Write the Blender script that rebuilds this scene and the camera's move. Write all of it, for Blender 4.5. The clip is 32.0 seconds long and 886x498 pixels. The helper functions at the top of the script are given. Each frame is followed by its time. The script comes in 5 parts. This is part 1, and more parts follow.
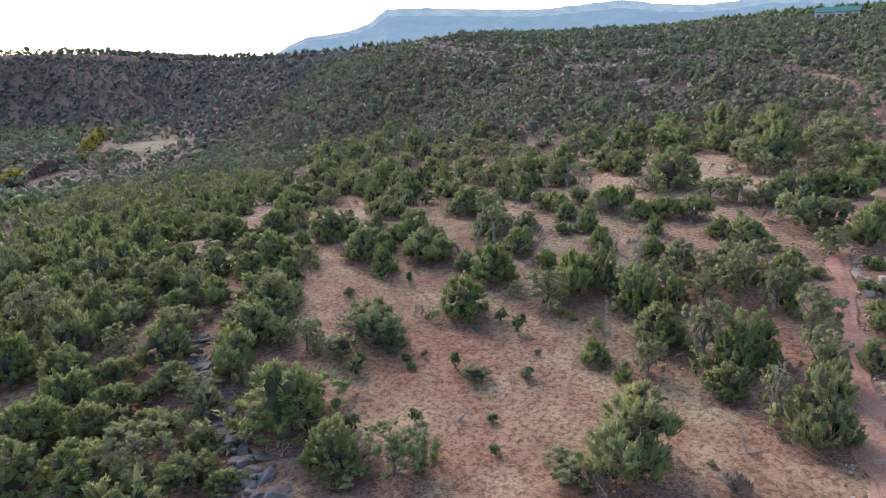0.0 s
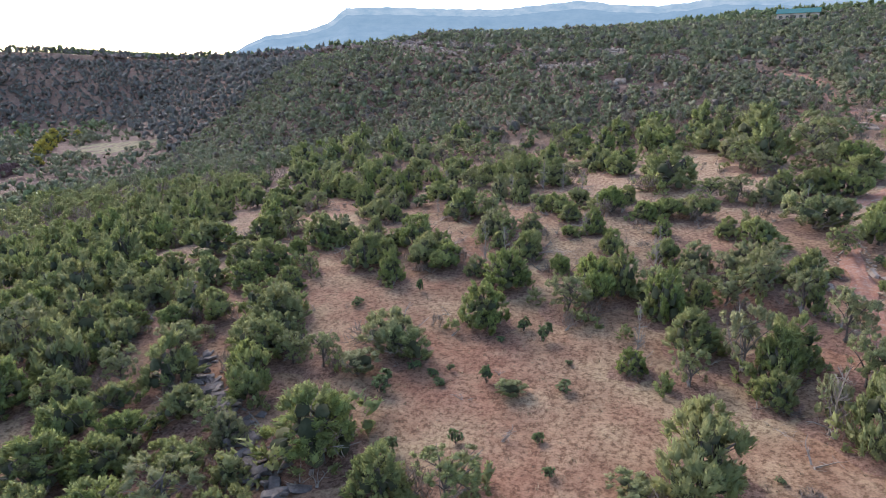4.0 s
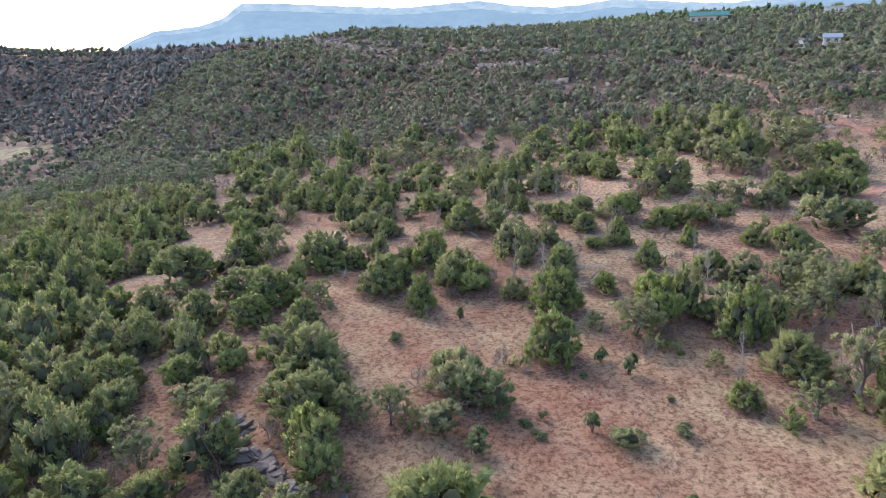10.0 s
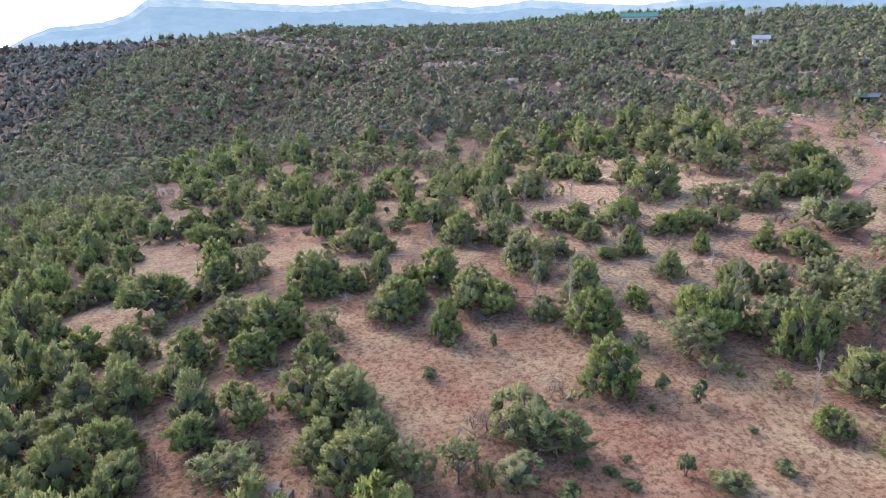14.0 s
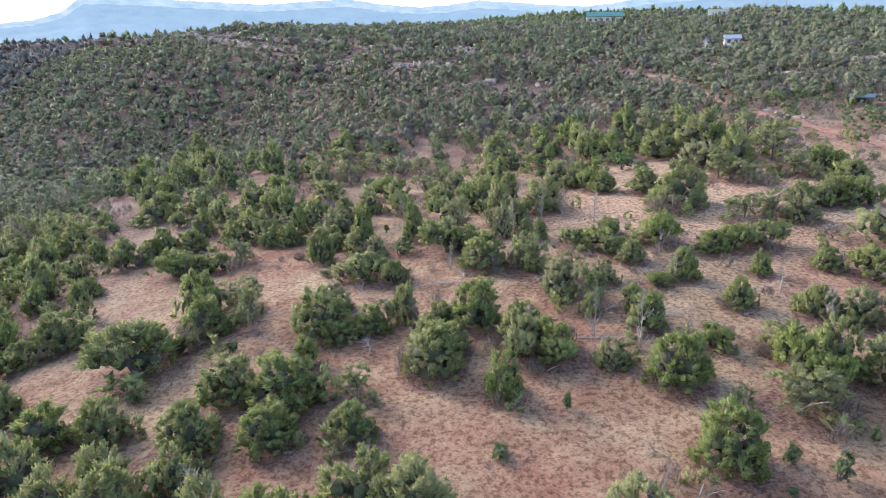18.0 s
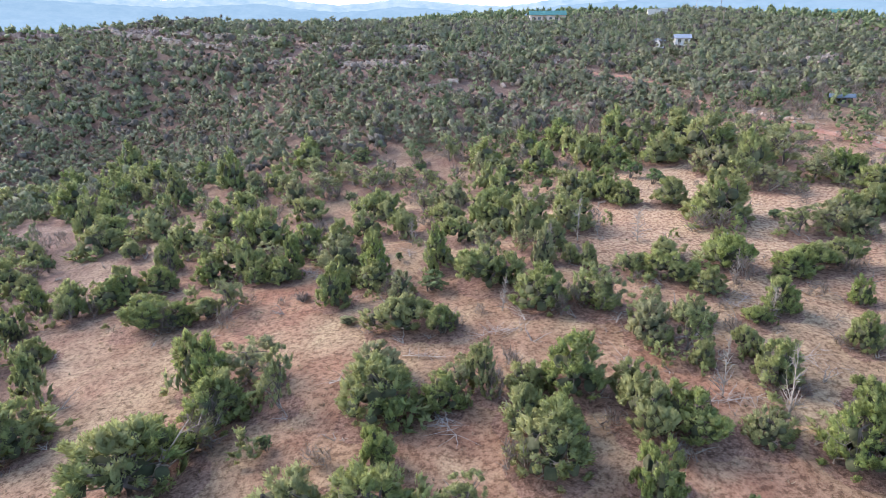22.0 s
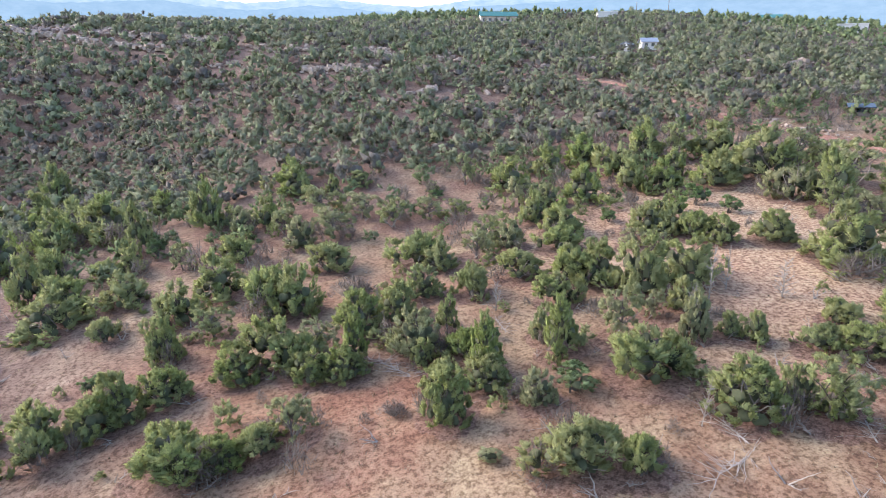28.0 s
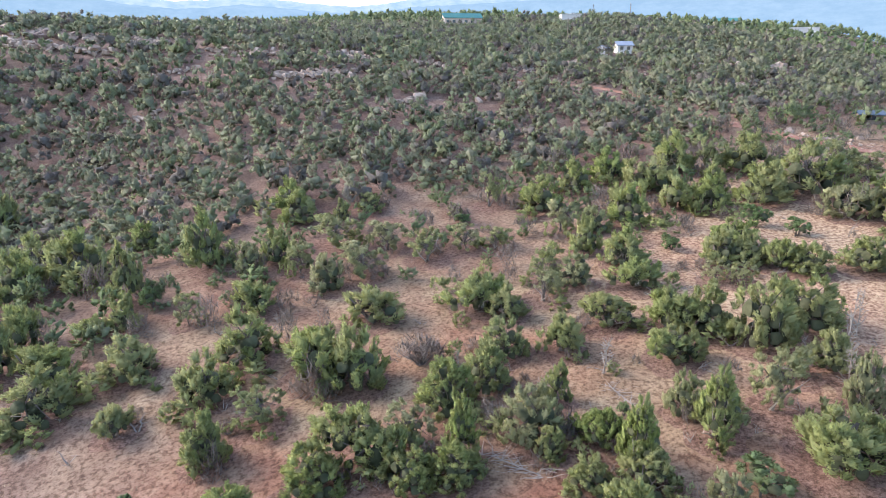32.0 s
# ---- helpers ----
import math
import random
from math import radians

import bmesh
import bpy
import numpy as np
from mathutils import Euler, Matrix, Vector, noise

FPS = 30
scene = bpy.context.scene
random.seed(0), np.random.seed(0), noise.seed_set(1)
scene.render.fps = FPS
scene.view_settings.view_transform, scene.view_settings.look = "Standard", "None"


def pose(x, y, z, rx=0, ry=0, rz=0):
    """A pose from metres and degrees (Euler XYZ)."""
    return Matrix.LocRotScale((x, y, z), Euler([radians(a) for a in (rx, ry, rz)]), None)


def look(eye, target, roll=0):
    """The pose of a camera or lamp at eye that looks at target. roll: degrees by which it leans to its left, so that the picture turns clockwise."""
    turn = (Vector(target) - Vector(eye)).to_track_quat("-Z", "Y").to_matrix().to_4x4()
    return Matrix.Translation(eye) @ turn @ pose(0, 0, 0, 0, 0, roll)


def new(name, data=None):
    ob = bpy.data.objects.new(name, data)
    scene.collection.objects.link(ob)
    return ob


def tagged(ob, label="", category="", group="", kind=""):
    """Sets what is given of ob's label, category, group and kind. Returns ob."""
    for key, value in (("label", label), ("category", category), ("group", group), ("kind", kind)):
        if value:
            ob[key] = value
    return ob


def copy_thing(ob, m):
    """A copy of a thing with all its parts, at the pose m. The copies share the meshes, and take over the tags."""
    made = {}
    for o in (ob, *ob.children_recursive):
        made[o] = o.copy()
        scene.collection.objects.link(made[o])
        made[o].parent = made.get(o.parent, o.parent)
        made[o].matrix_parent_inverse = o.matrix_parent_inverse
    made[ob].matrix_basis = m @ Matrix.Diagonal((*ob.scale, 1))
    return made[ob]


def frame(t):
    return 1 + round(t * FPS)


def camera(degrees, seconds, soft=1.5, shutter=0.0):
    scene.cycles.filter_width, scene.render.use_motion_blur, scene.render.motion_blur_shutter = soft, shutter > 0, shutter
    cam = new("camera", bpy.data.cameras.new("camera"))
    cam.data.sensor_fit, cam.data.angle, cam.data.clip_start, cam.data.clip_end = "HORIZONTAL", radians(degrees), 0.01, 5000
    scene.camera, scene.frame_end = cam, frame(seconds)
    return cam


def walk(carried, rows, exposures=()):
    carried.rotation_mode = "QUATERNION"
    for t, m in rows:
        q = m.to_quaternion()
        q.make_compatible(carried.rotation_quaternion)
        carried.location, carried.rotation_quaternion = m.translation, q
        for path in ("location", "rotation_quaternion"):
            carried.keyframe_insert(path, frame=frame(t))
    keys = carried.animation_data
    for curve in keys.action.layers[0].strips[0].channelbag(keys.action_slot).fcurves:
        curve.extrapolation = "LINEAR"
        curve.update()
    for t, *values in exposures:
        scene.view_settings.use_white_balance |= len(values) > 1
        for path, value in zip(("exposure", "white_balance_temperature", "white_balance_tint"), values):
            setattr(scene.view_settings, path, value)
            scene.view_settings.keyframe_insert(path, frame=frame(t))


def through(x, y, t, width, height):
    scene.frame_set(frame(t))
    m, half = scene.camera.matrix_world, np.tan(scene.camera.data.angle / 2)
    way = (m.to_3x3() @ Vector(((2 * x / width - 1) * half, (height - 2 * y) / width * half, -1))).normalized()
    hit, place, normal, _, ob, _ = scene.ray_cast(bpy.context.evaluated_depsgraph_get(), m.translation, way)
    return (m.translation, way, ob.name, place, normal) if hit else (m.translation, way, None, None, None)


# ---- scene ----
cam = camera(71.81, 32.0, soft=0.6)
# seconds, place, turn about x, y and z
PATH = [
    (0, 35.632, -19.632, 22.378, 74.385, 0.057, 20.840),
    (0.5, 34.935, -19.540, 22.406, 74.370, 0.047, 20.470),
    (1, 34.217, -19.456, 22.389, 74.365, 0.049, 20.065),
    (1.5, 33.502, -19.363, 22.416, 74.345, 0.048, 19.516),
    (2, 32.770, -19.260, 22.405, 74.340, 0.036, 18.989),
    (2.5, 32.027, -19.145, 22.385, 74.344, 0.021, 18.428),
    (3, 31.311, -18.986, 22.340, 74.351, 0.017, 17.894),
    (3.5, 30.571, -18.867, 22.352, 74.341, 0.013, 17.557),
    (5.5, 27.475, -18.146, 22.303, 74.344, 0.005, 16.622),
    (6, 26.089, -17.874, 22.396, 74.321, 0.001, 16.351),
    (6.5, 24.699, -17.489, 22.434, 74.298, -0.012, 15.681),
    (7, 23.343, -17.164, 22.469, 74.277, -0.016, 13.893),
    (7.5, 21.997, -16.727, 22.480, 74.256, -0.023, 12.244),
    (8, 20.640, -16.248, 22.509, 74.246, -0.023, 11.482),
    (8.5, 19.396, -15.731, 22.536, 74.243, -0.055, 11.030),
    (9, 18.166, -15.156, 22.550, 74.235, -0.070, 10.242),
    (9.5, 16.935, -14.613, 22.569, 74.229, -0.069, 9.551),
    (10, 15.747, -14.212, 22.605, 74.223, -0.091, 8.424),
    (10.5, 14.455, -13.719, 22.617, 74.202, -0.127, 6.780),
    (11, 13.185, -13.235, 22.658, 74.200, -0.121, 5.716),
    (11.5, 11.965, -12.742, 22.707, 74.195, -0.100, 5.171),
    (12, 10.756, -12.241, 22.732, 74.187, -0.106, 3.831),
    (12.5, 9.589, -11.666, 22.756, 74.184, -0.090, 2.953),
    (13, 8.467, -10.989, 22.796, 74.164, -0.098, 2.152),
    (13.5, 7.352, -10.155, 22.846, 74.146, -0.107, 1.582),
    (14, 6.349, -9.049, 22.907, 74.143, -0.091, 1.247),
    (14.5, 5.460, -7.726, 22.951, 74.152, -0.044, 1.007),
    (15, 4.625, -6.401, 22.984, 74.172, -0.002, 0.886),
    (15.5, 3.849, -5.133, 23.042, 74.175, 0.019, 0.819),
    (17.5, -0.000, 0.004, 23.000, 74.149, -0.032, -2.000),
    (18, -1.117, 1.364, 22.983, 74.154, -0.028, -3.325),
    (18.5, -2.284, 2.858, 23.013, 74.151, -0.023, -3.989),
    (19, -3.546, 4.515, 23.076, 74.137, -0.019, -4.308),
    (19.5, -4.917, 6.025, 23.063, 74.124, -0.018, -6.232),
    (20, -6.318, 7.677, 23.144, 74.076, -0.019, -8.158),
    (20.5, -7.634, 9.253, 23.191, 74.052, -0.021, -9.594),
    (21, -8.957, 10.913, 23.236, 74.042, -0.014, -10.175),
    (21.5, -10.139, 12.677, 23.254, 74.044, -0.017, -10.405),
    (22, -11.397, 14.645, 23.231, 74.064, 0.019, -10.586),
    (22.5, -12.522, 16.611, 23.240, 74.086, 0.050, -10.821),
    (23, -13.643, 18.417, 23.279, 74.068, 0.062, -11.410),
    (23.5, -14.691, 20.141, 23.337, 74.042, 0.065, -12.522),
    (24, -15.780, 21.962, 23.420, 74.016, 0.091, -13.559),
    (24.5, -16.786, 23.901, 23.471, 73.982, 0.113, -14.261),
    (26.5, -20.425, 30.686, 23.532, 74.064, -0.000, -16.184),
    (27, -21.504, 32.494, 23.959, 74.088, -0.045, -16.336),
    (27.5, -22.577, 34.403, 24.364, 74.111, -0.084, -16.635),
    (28, -23.669, 36.298, 24.659, 74.089, -0.059, -18.403),
    (28.5, -24.759, 38.266, 24.940, 74.058, -0.064, -19.803),
    (29, -25.829, 40.195, 25.148, 74.060, -0.049, -20.457),
    (29.5, -26.881, 42.043, 25.346, 74.064, -0.009, -21.246),
    (30, -27.913, 43.828, 25.528, 74.089, 0.034, -22.795),
    (30.5, -28.866, 45.625, 25.690, 74.095, 0.052, -23.522),
    (31, -29.771, 47.438, 25.883, 74.091, 0.042, -23.818),
    (31.5, -30.589, 49.235, 25.977, 74.104, 0.038, -23.952),
    (32, -31.419, 51.032, 26.041, 74.123, 0.052, -24.072),
]
EXPOSURES = [(0, 1.24, 5950, 15), (8, 1.48, 5950, 15), (20, 1.80, 5950, 15), (32, 1.88, 5950, 15)]
walk(cam, [(t, pose(*row)) for t, *row in PATH], exposures=EXPOSURES)

# ---- world and light ----
SUN_TURN, SUN_HEIGHT = radians(-50), radians(32)
world = bpy.data.worlds.new("sky")
scene.world = world
world.use_nodes = True
wn = world.node_tree.nodes
sky = wn.new("ShaderNodeTexSky")
sky.sky_type, sky.sun_disc = "NISHITA", False
sky.sun_elevation, sky.sun_rotation = SUN_HEIGHT, SUN_TURN
sky.air_density, sky.dust_density, sky.ozone_density = 1.0, 1.5, 1.0
world.node_tree.links.new(sky.outputs[0], wn["Background"].inputs[0])
wn["Background"].inputs[1].default_value = 0.15
sun = new("sun", bpy.data.lights.new("sun", "SUN"))
sun.data.energy, sun.data.angle, sun.data.color = 1.05, radians(28), (1.0, 0.93, 0.84)
sun_way = Vector((math.sin(SUN_TURN) * math.cos(SUN_HEIGHT), math.cos(SUN_TURN) * math.cos(SUN_HEIGHT), math.sin(SUN_HEIGHT)))
sun.matrix_world = look(sun_way * 300, (0, 0, 0))


# ---- materials ----
def material(name, rough=0.9):
    m = bpy.data.materials.new(name)
    m.use_nodes = True
    n, l = m.node_tree.nodes, m.node_tree.links
    b = n["Principled BSDF"]
    b.inputs["Roughness"].default_value = rough
    b.inputs["Specular IOR Level"].default_value = 0.2
    return m, n, l, b


def noise_node(n, l, scale, detail=4.0, rough=0.6, coords=None):
    t = n.new("ShaderNodeTexNoise")
    t.inputs["Scale"].default_value, t.inputs["Detail"].default_value, t.inputs["Roughness"].default_value = scale, detail, rough
    if coords is not None:
        l.new(coords, t.inputs["Vector"])
    return t.outputs["Fac"]


def ramp(n, l, fac, stops):
    r = n.new("ShaderNodeValToRGB")
    r.color_ramp.elements[0].position, r.color_ramp.elements[0].color = stops[0][0], (*stops[0][1], 1)
    r.color_ramp.elements[1].position, r.color_ramp.elements[1].color = stops[-1][0], (*stops[-1][1], 1)
    for p, c in stops[1:-1]:
        r.color_ramp.elements.new(p).color = (*c, 1)
    l.new(fac, r.inputs[0])
    return r.outputs[0]


def mix(n, l, fac, a, b, blend="MIX"):
    m = n.new("ShaderNodeMix")
    m.data_type, m.blend_type = "RGBA", blend
    for socket, value in ((m.inputs[0], fac), (m.inputs[6], a), (m.inputs[7], b)):
        if isinstance(value, (int, float)):
            socket.default_value = value
        elif isinstance(value, tuple):
            socket.default_value = (*value, 1)
        else:
            l.new(value, socket)
    return m.outputs[2]


def bump(n, l, b, height, strength, distance):
    k = n.new("ShaderNodeBump")
    k.inputs["Strength"].default_value, k.inputs["Distance"].default_value = strength, distance
    l.new(height, k.inputs["Height"])
    l.new(k.outputs[0], b.inputs["Normal"])


def place(n):
    return n.new("ShaderNodeNewGeometry").outputs["Position"]


def soil():
    m, n, l, b = material("red_soil", 0.95)
    at = place(n)
    broad = noise_node(n, l, 0.06, 4, 0.6, at)
    mid = noise_node(n, l, 0.30, 5, 0.65, at)
    fine = noise_node(n, l, 2.5, 5, 0.72, at)
    speck = noise_node(n, l, 5.5, 5, 0.8, at)
    earth = ramp(n, l, mid, [(0.32, (0.208, 0.090, 0.054)), (0.5, (0.288, 0.141, 0.086)), (0.68, (0.352, 0.206, 0.126))])
    straw = ramp(n, l, mid, [(0.30, (0.240, 0.153, 0.088)), (0.5, (0.320, 0.222, 0.130)), (0.70, (0.416, 0.308, 0.178))])
    cover = ramp(n, l, broad, [(0.38, (0.15, 0.15, 0.15)), (0.58, (0.9, 0.9, 0.9))])
    both = mix(n, l, cover, earth, straw)
    grit = ramp(n, l, speck, [(0.34, (0.55, 0.50, 0.46)), (0.52, (1, 1, 1)), (0.68, (1.18, 1.16, 1.12))])
    tufts = ramp(n, l, fine, [(0.40, (0.40, 0.35, 0.31)), (0.47, (0.78, 0.74, 0.70)), (0.52, (1.0, 1.0, 1.0)), (0.62, (1.15, 1.14, 1.11))])
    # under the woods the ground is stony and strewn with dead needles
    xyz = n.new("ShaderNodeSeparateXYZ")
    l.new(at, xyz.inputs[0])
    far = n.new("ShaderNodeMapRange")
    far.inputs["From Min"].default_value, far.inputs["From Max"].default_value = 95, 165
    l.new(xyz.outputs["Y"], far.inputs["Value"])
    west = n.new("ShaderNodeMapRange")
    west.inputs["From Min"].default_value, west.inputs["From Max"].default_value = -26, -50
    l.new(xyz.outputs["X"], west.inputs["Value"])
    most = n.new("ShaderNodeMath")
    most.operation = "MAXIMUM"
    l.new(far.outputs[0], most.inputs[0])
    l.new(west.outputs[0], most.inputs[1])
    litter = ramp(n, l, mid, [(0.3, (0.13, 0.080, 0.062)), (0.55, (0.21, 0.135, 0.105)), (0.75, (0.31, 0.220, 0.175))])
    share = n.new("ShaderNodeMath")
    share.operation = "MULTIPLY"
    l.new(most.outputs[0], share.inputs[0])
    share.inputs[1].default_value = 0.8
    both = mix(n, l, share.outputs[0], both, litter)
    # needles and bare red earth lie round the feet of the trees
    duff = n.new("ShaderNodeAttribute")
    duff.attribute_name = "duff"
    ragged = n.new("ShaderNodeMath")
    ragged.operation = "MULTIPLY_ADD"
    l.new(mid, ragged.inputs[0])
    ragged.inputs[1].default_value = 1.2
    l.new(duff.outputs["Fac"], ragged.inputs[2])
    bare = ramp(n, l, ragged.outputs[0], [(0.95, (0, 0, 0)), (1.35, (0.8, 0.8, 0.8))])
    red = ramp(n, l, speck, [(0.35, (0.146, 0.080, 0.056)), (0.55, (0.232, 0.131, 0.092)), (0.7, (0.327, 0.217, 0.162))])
    # the upper meadow is covered with pale dry grass
    off = n.new("ShaderNodeVectorMath")
    off.operation = "DISTANCE"
    l.new(at, off.inputs[0])
    off.inputs[1].default_value = (44, 92, 8)
    near = n.new("ShaderNodeMapRange")
    near.inputs["From Min"].default_value, near.inputs["From Max"].default_value = 46, 16
    near.inputs["To Max"].default_value = 0.50
    l.new(off.outputs["Value"], near.inputs["Value"])
    pale = ramp(n, l, fine, [(0.32, (0.32, 0.180, 0.110)), (0.48, (0.52, 0.340, 0.210)), (0.64, (0.66, 0.495, 0.305))])
    both = mix(n, l, near.outputs[0], both, pale)
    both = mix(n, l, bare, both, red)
    both = mix(n, l, 0.85, both, grit, "MULTIPLY")
    both = mix(n, l, 0.85, both, tufts, "MULTIPLY")
    l.new(both, b.inputs["Base Color"])
    bump(n, l, b, fine, 0.5, 0.12)
    return m


def track_dirt():
    m, n, l, b = material("track_dirt", 0.95)
    at = place(n)
    mid = noise_node(n, l, 0.5, 4, 0.6, at)
    fine = noise_node(n, l, 9.0, 4, 0.7, at)
    c = ramp(n, l, mid, [(0.3, (0.33, 0.145, 0.088)), (0.7, (0.45, 0.250, 0.165))])
    c = mix(n, l, 0.75, c, ramp(n, l, fine, [(0.38, (0.50, 0.44, 0.42)), (0.58, (1, 1, 1))]), "MULTIPLY")
    coarse = noise_node(n, l, 2.2, 4, 0.7, at)
    c = mix(n, l, ramp(n, l, coarse, [(0.52, (0, 0, 0)), (0.66, (0.55, 0.55, 0.55))]), c, (0.42, 0.33, 0.26))
    l.new(c, b.inputs["Base Color"])
    bump(n, l, b, fine, 0.4, 0.05)
    return m


def foliage(name, dark, light, odd, through=0.28, jitter=0.30, fleck=0.9):
    """Leaf sprigs: the tint drifts from tree to tree, from clump to clump and from sprig to sprig."""
    m, n, l, b = material(name, 0.75)
    at = place(n)
    geo = n.new("ShaderNodeNewGeometry")
    who = n.new("ShaderNodeObjectInfo")
    drift = noise_node(n, l, 0.22, 2, 0.5, at)
    coarse = noise_node(n, l, 2.2, 3, 0.6, at)
    grain = noise_node(n, l, 13.0, 4, 0.8, at)
    blend = n.new("ShaderNodeMath")
    blend.operation = "MULTIPLY_ADD"
    l.new(grain, blend.inputs[0])
    blend.inputs[1].default_value = fleck
    l.new(coarse, blend.inputs[2])
    half = n.new("ShaderNodeMath")
    half.operation = "MULTIPLY_ADD"
    l.new(blend.outputs[0], half.inputs[0])
    half.inputs[1].default_value, half.inputs[2].default_value = 0.8, 0.10 - 0.4 * fleck
    clump = half.outputs[0]
    add = n.new("ShaderNodeMath")
    add.operation = "MULTIPLY_ADD"
    l.new(geo.outputs["Random Per Island"], add.inputs[0])
    add.inputs[1].default_value = jitter
    l.new(clump, add.inputs[2])
    c = ramp(n, l, add.outputs[0], [(0.38 + 0.25 * jitter, dark), (0.64 + 0.75 * jitter, light)])
    wide = n.new("ShaderNodeMath")
    wide.operation = "MULTIPLY_ADD"
    l.new(who.outputs["Random"], wide.inputs[0])
    wide.inputs[1].default_value = 0.35
    l.new(drift, wide.inputs[2])
    shift = ramp(n, l, wide.outputs[0], [(0.45, (0, 0, 0)), (0.85, (0.8, 0.8, 0.8))])
    c = mix(n, l, shift, c, odd)
    l.new(c, b.inputs["Base Color"])
    bump(n, l, b, grain, 0.35, 0.08)
    t = n.new("ShaderNodeBsdfTranslucent")
    l.new(c, t.inputs[0])
    s = n.new("ShaderNodeMixShader")
    s.inputs[0].default_value = through
    l.new(b.outputs[0], s.inputs[1])
    l.new(t.outputs[0], s.inputs[2])
    l.new(s.outputs[0], n["Material Output"].inputs[0])
    return m


def bark(name, dark, light):
    m, n, l, b = material(name, 0.9)
    tex = n.new("ShaderNodeTexCoord").outputs["Object"]
    f = noise_node(n, l, 6.0, 5, 0.7, tex)
    l.new(ramp(n, l, f, [(0.3, dark), (0.7, light)]), b.inputs["Base Color"])
    bump(n, l, b, f, 0.6, 0.03)
    return m


def rock(name, dark, mid_tone, light, scale=0.7):
    m, n, l, b = material(name, 0.9)
    at = place(n)
    f = noise_node(n, l, scale, 6, 0.65, at)
    g = noise_node(n, l, scale * 9, 4, 0.7, at)
    c = ramp(n, l, f, [(0.3, dark), (0.5, mid_tone), (0.72, light)])
    c = mix(n, l, 0.5, c, ramp(n, l, g, [(0.3, (0.55, 0.53, 0.5)), (0.6, (1, 1, 1))]), "MULTIPLY")
    l.new(c, b.inputs["Base Color"])
    bump(n, l, b, g, 0.7, 0.1)
    return m


def plain(name, colour, rough=0.6, spread=0.12, scale=2.0):
    m, n, l, b = material(name, rough)
    f = noise_node(n, l, scale, 5, 0.65, place(n))
    low = tuple(v * (1 - spread * 2) for v in colour)
    high = tuple(min(1, v * (1 + spread)) for v in colour)
    l.new(ramp(n, l, f, [(0.3, low), (0.7, high)]), b.inputs["Base Color"])
    return m


SOIL, TRACK = soil(), track_dirt()
JUNIPER = foliage("juniper_green", (0.158, 0.190, 0.060), (0.425, 0.470, 0.142), (0.380, 0.368, 0.165), 0.46)
PINYON = foliage("pinyon_olive", (0.185, 0.205, 0.085), (0.450, 0.470, 0.185), (0.400, 0.375, 0.200), 0.46)
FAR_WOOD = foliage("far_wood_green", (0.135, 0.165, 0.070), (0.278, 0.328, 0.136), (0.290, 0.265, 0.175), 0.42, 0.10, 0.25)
# the bluff's scrub is greyed further to put distance haze into its colour
HAZED_BLUFF_WOOD = foliage("bluff_scrub", (0.095, 0.112, 0.078), (0.225, 0.240, 0.180), (0.240, 0.205, 0.180), 0.42, 0.10, 0.25)
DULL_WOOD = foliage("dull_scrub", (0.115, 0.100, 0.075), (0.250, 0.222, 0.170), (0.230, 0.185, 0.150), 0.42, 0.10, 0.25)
SHRUB = foliage("shrub_green", (0.100, 0.150, 0.055), (0.240, 0.320, 0.110), (0.200, 0.230, 0.100))
SAGE = foliage("grey_sage", (0.145, 0.115, 0.090), (0.290, 0.245, 0.200), (0.23, 0.185, 0.15))
STRAW = foliage("dry_grass", (0.22, 0.15, 0.09), (0.47, 0.36, 0.22), (0.30, 0.24, 0.12), 0.2)
TUFT = foliage("dry_tussock", (0.115, 0.085, 0.055), (0.270, 0.205, 0.130), (0.20, 0.17, 0.10), 0.2)
BARK = bark("juniper_bark", (0.09, 0.07, 0.055), (0.20, 0.165, 0.135))
DEAD = bark("bleached_wood", (0.21, 0.165, 0.125), (0.45, 0.38, 0.31))
# dark twig tone with the shade inside a crown painted in
INSIDE = bark("shaded_inner_twigs", (0.050, 0.055, 0.024), (0.115, 0.112, 0.056))
PALE_ROCK = rock("pale_sandstone", (0.25, 0.175, 0.125), (0.42, 0.315, 0.235), (0.57, 0.455, 0.350))
RED_ROCK = rock("red_sandstone", (0.16, 0.105, 0.085), (0.29, 0.205, 0.165), (0.43, 0.345, 0.29))
GREY_ROCK = rock("grey_ledge_stone", (0.085, 0.068, 0.058), (0.185, 0.150, 0.128), (0.32, 0.27, 0.23))


# ---- the land ----
def step(a, b, v):
    t = np.clip((v - a) / (b - a), 0, 1)
    return t * t * (3 - 2 * t)


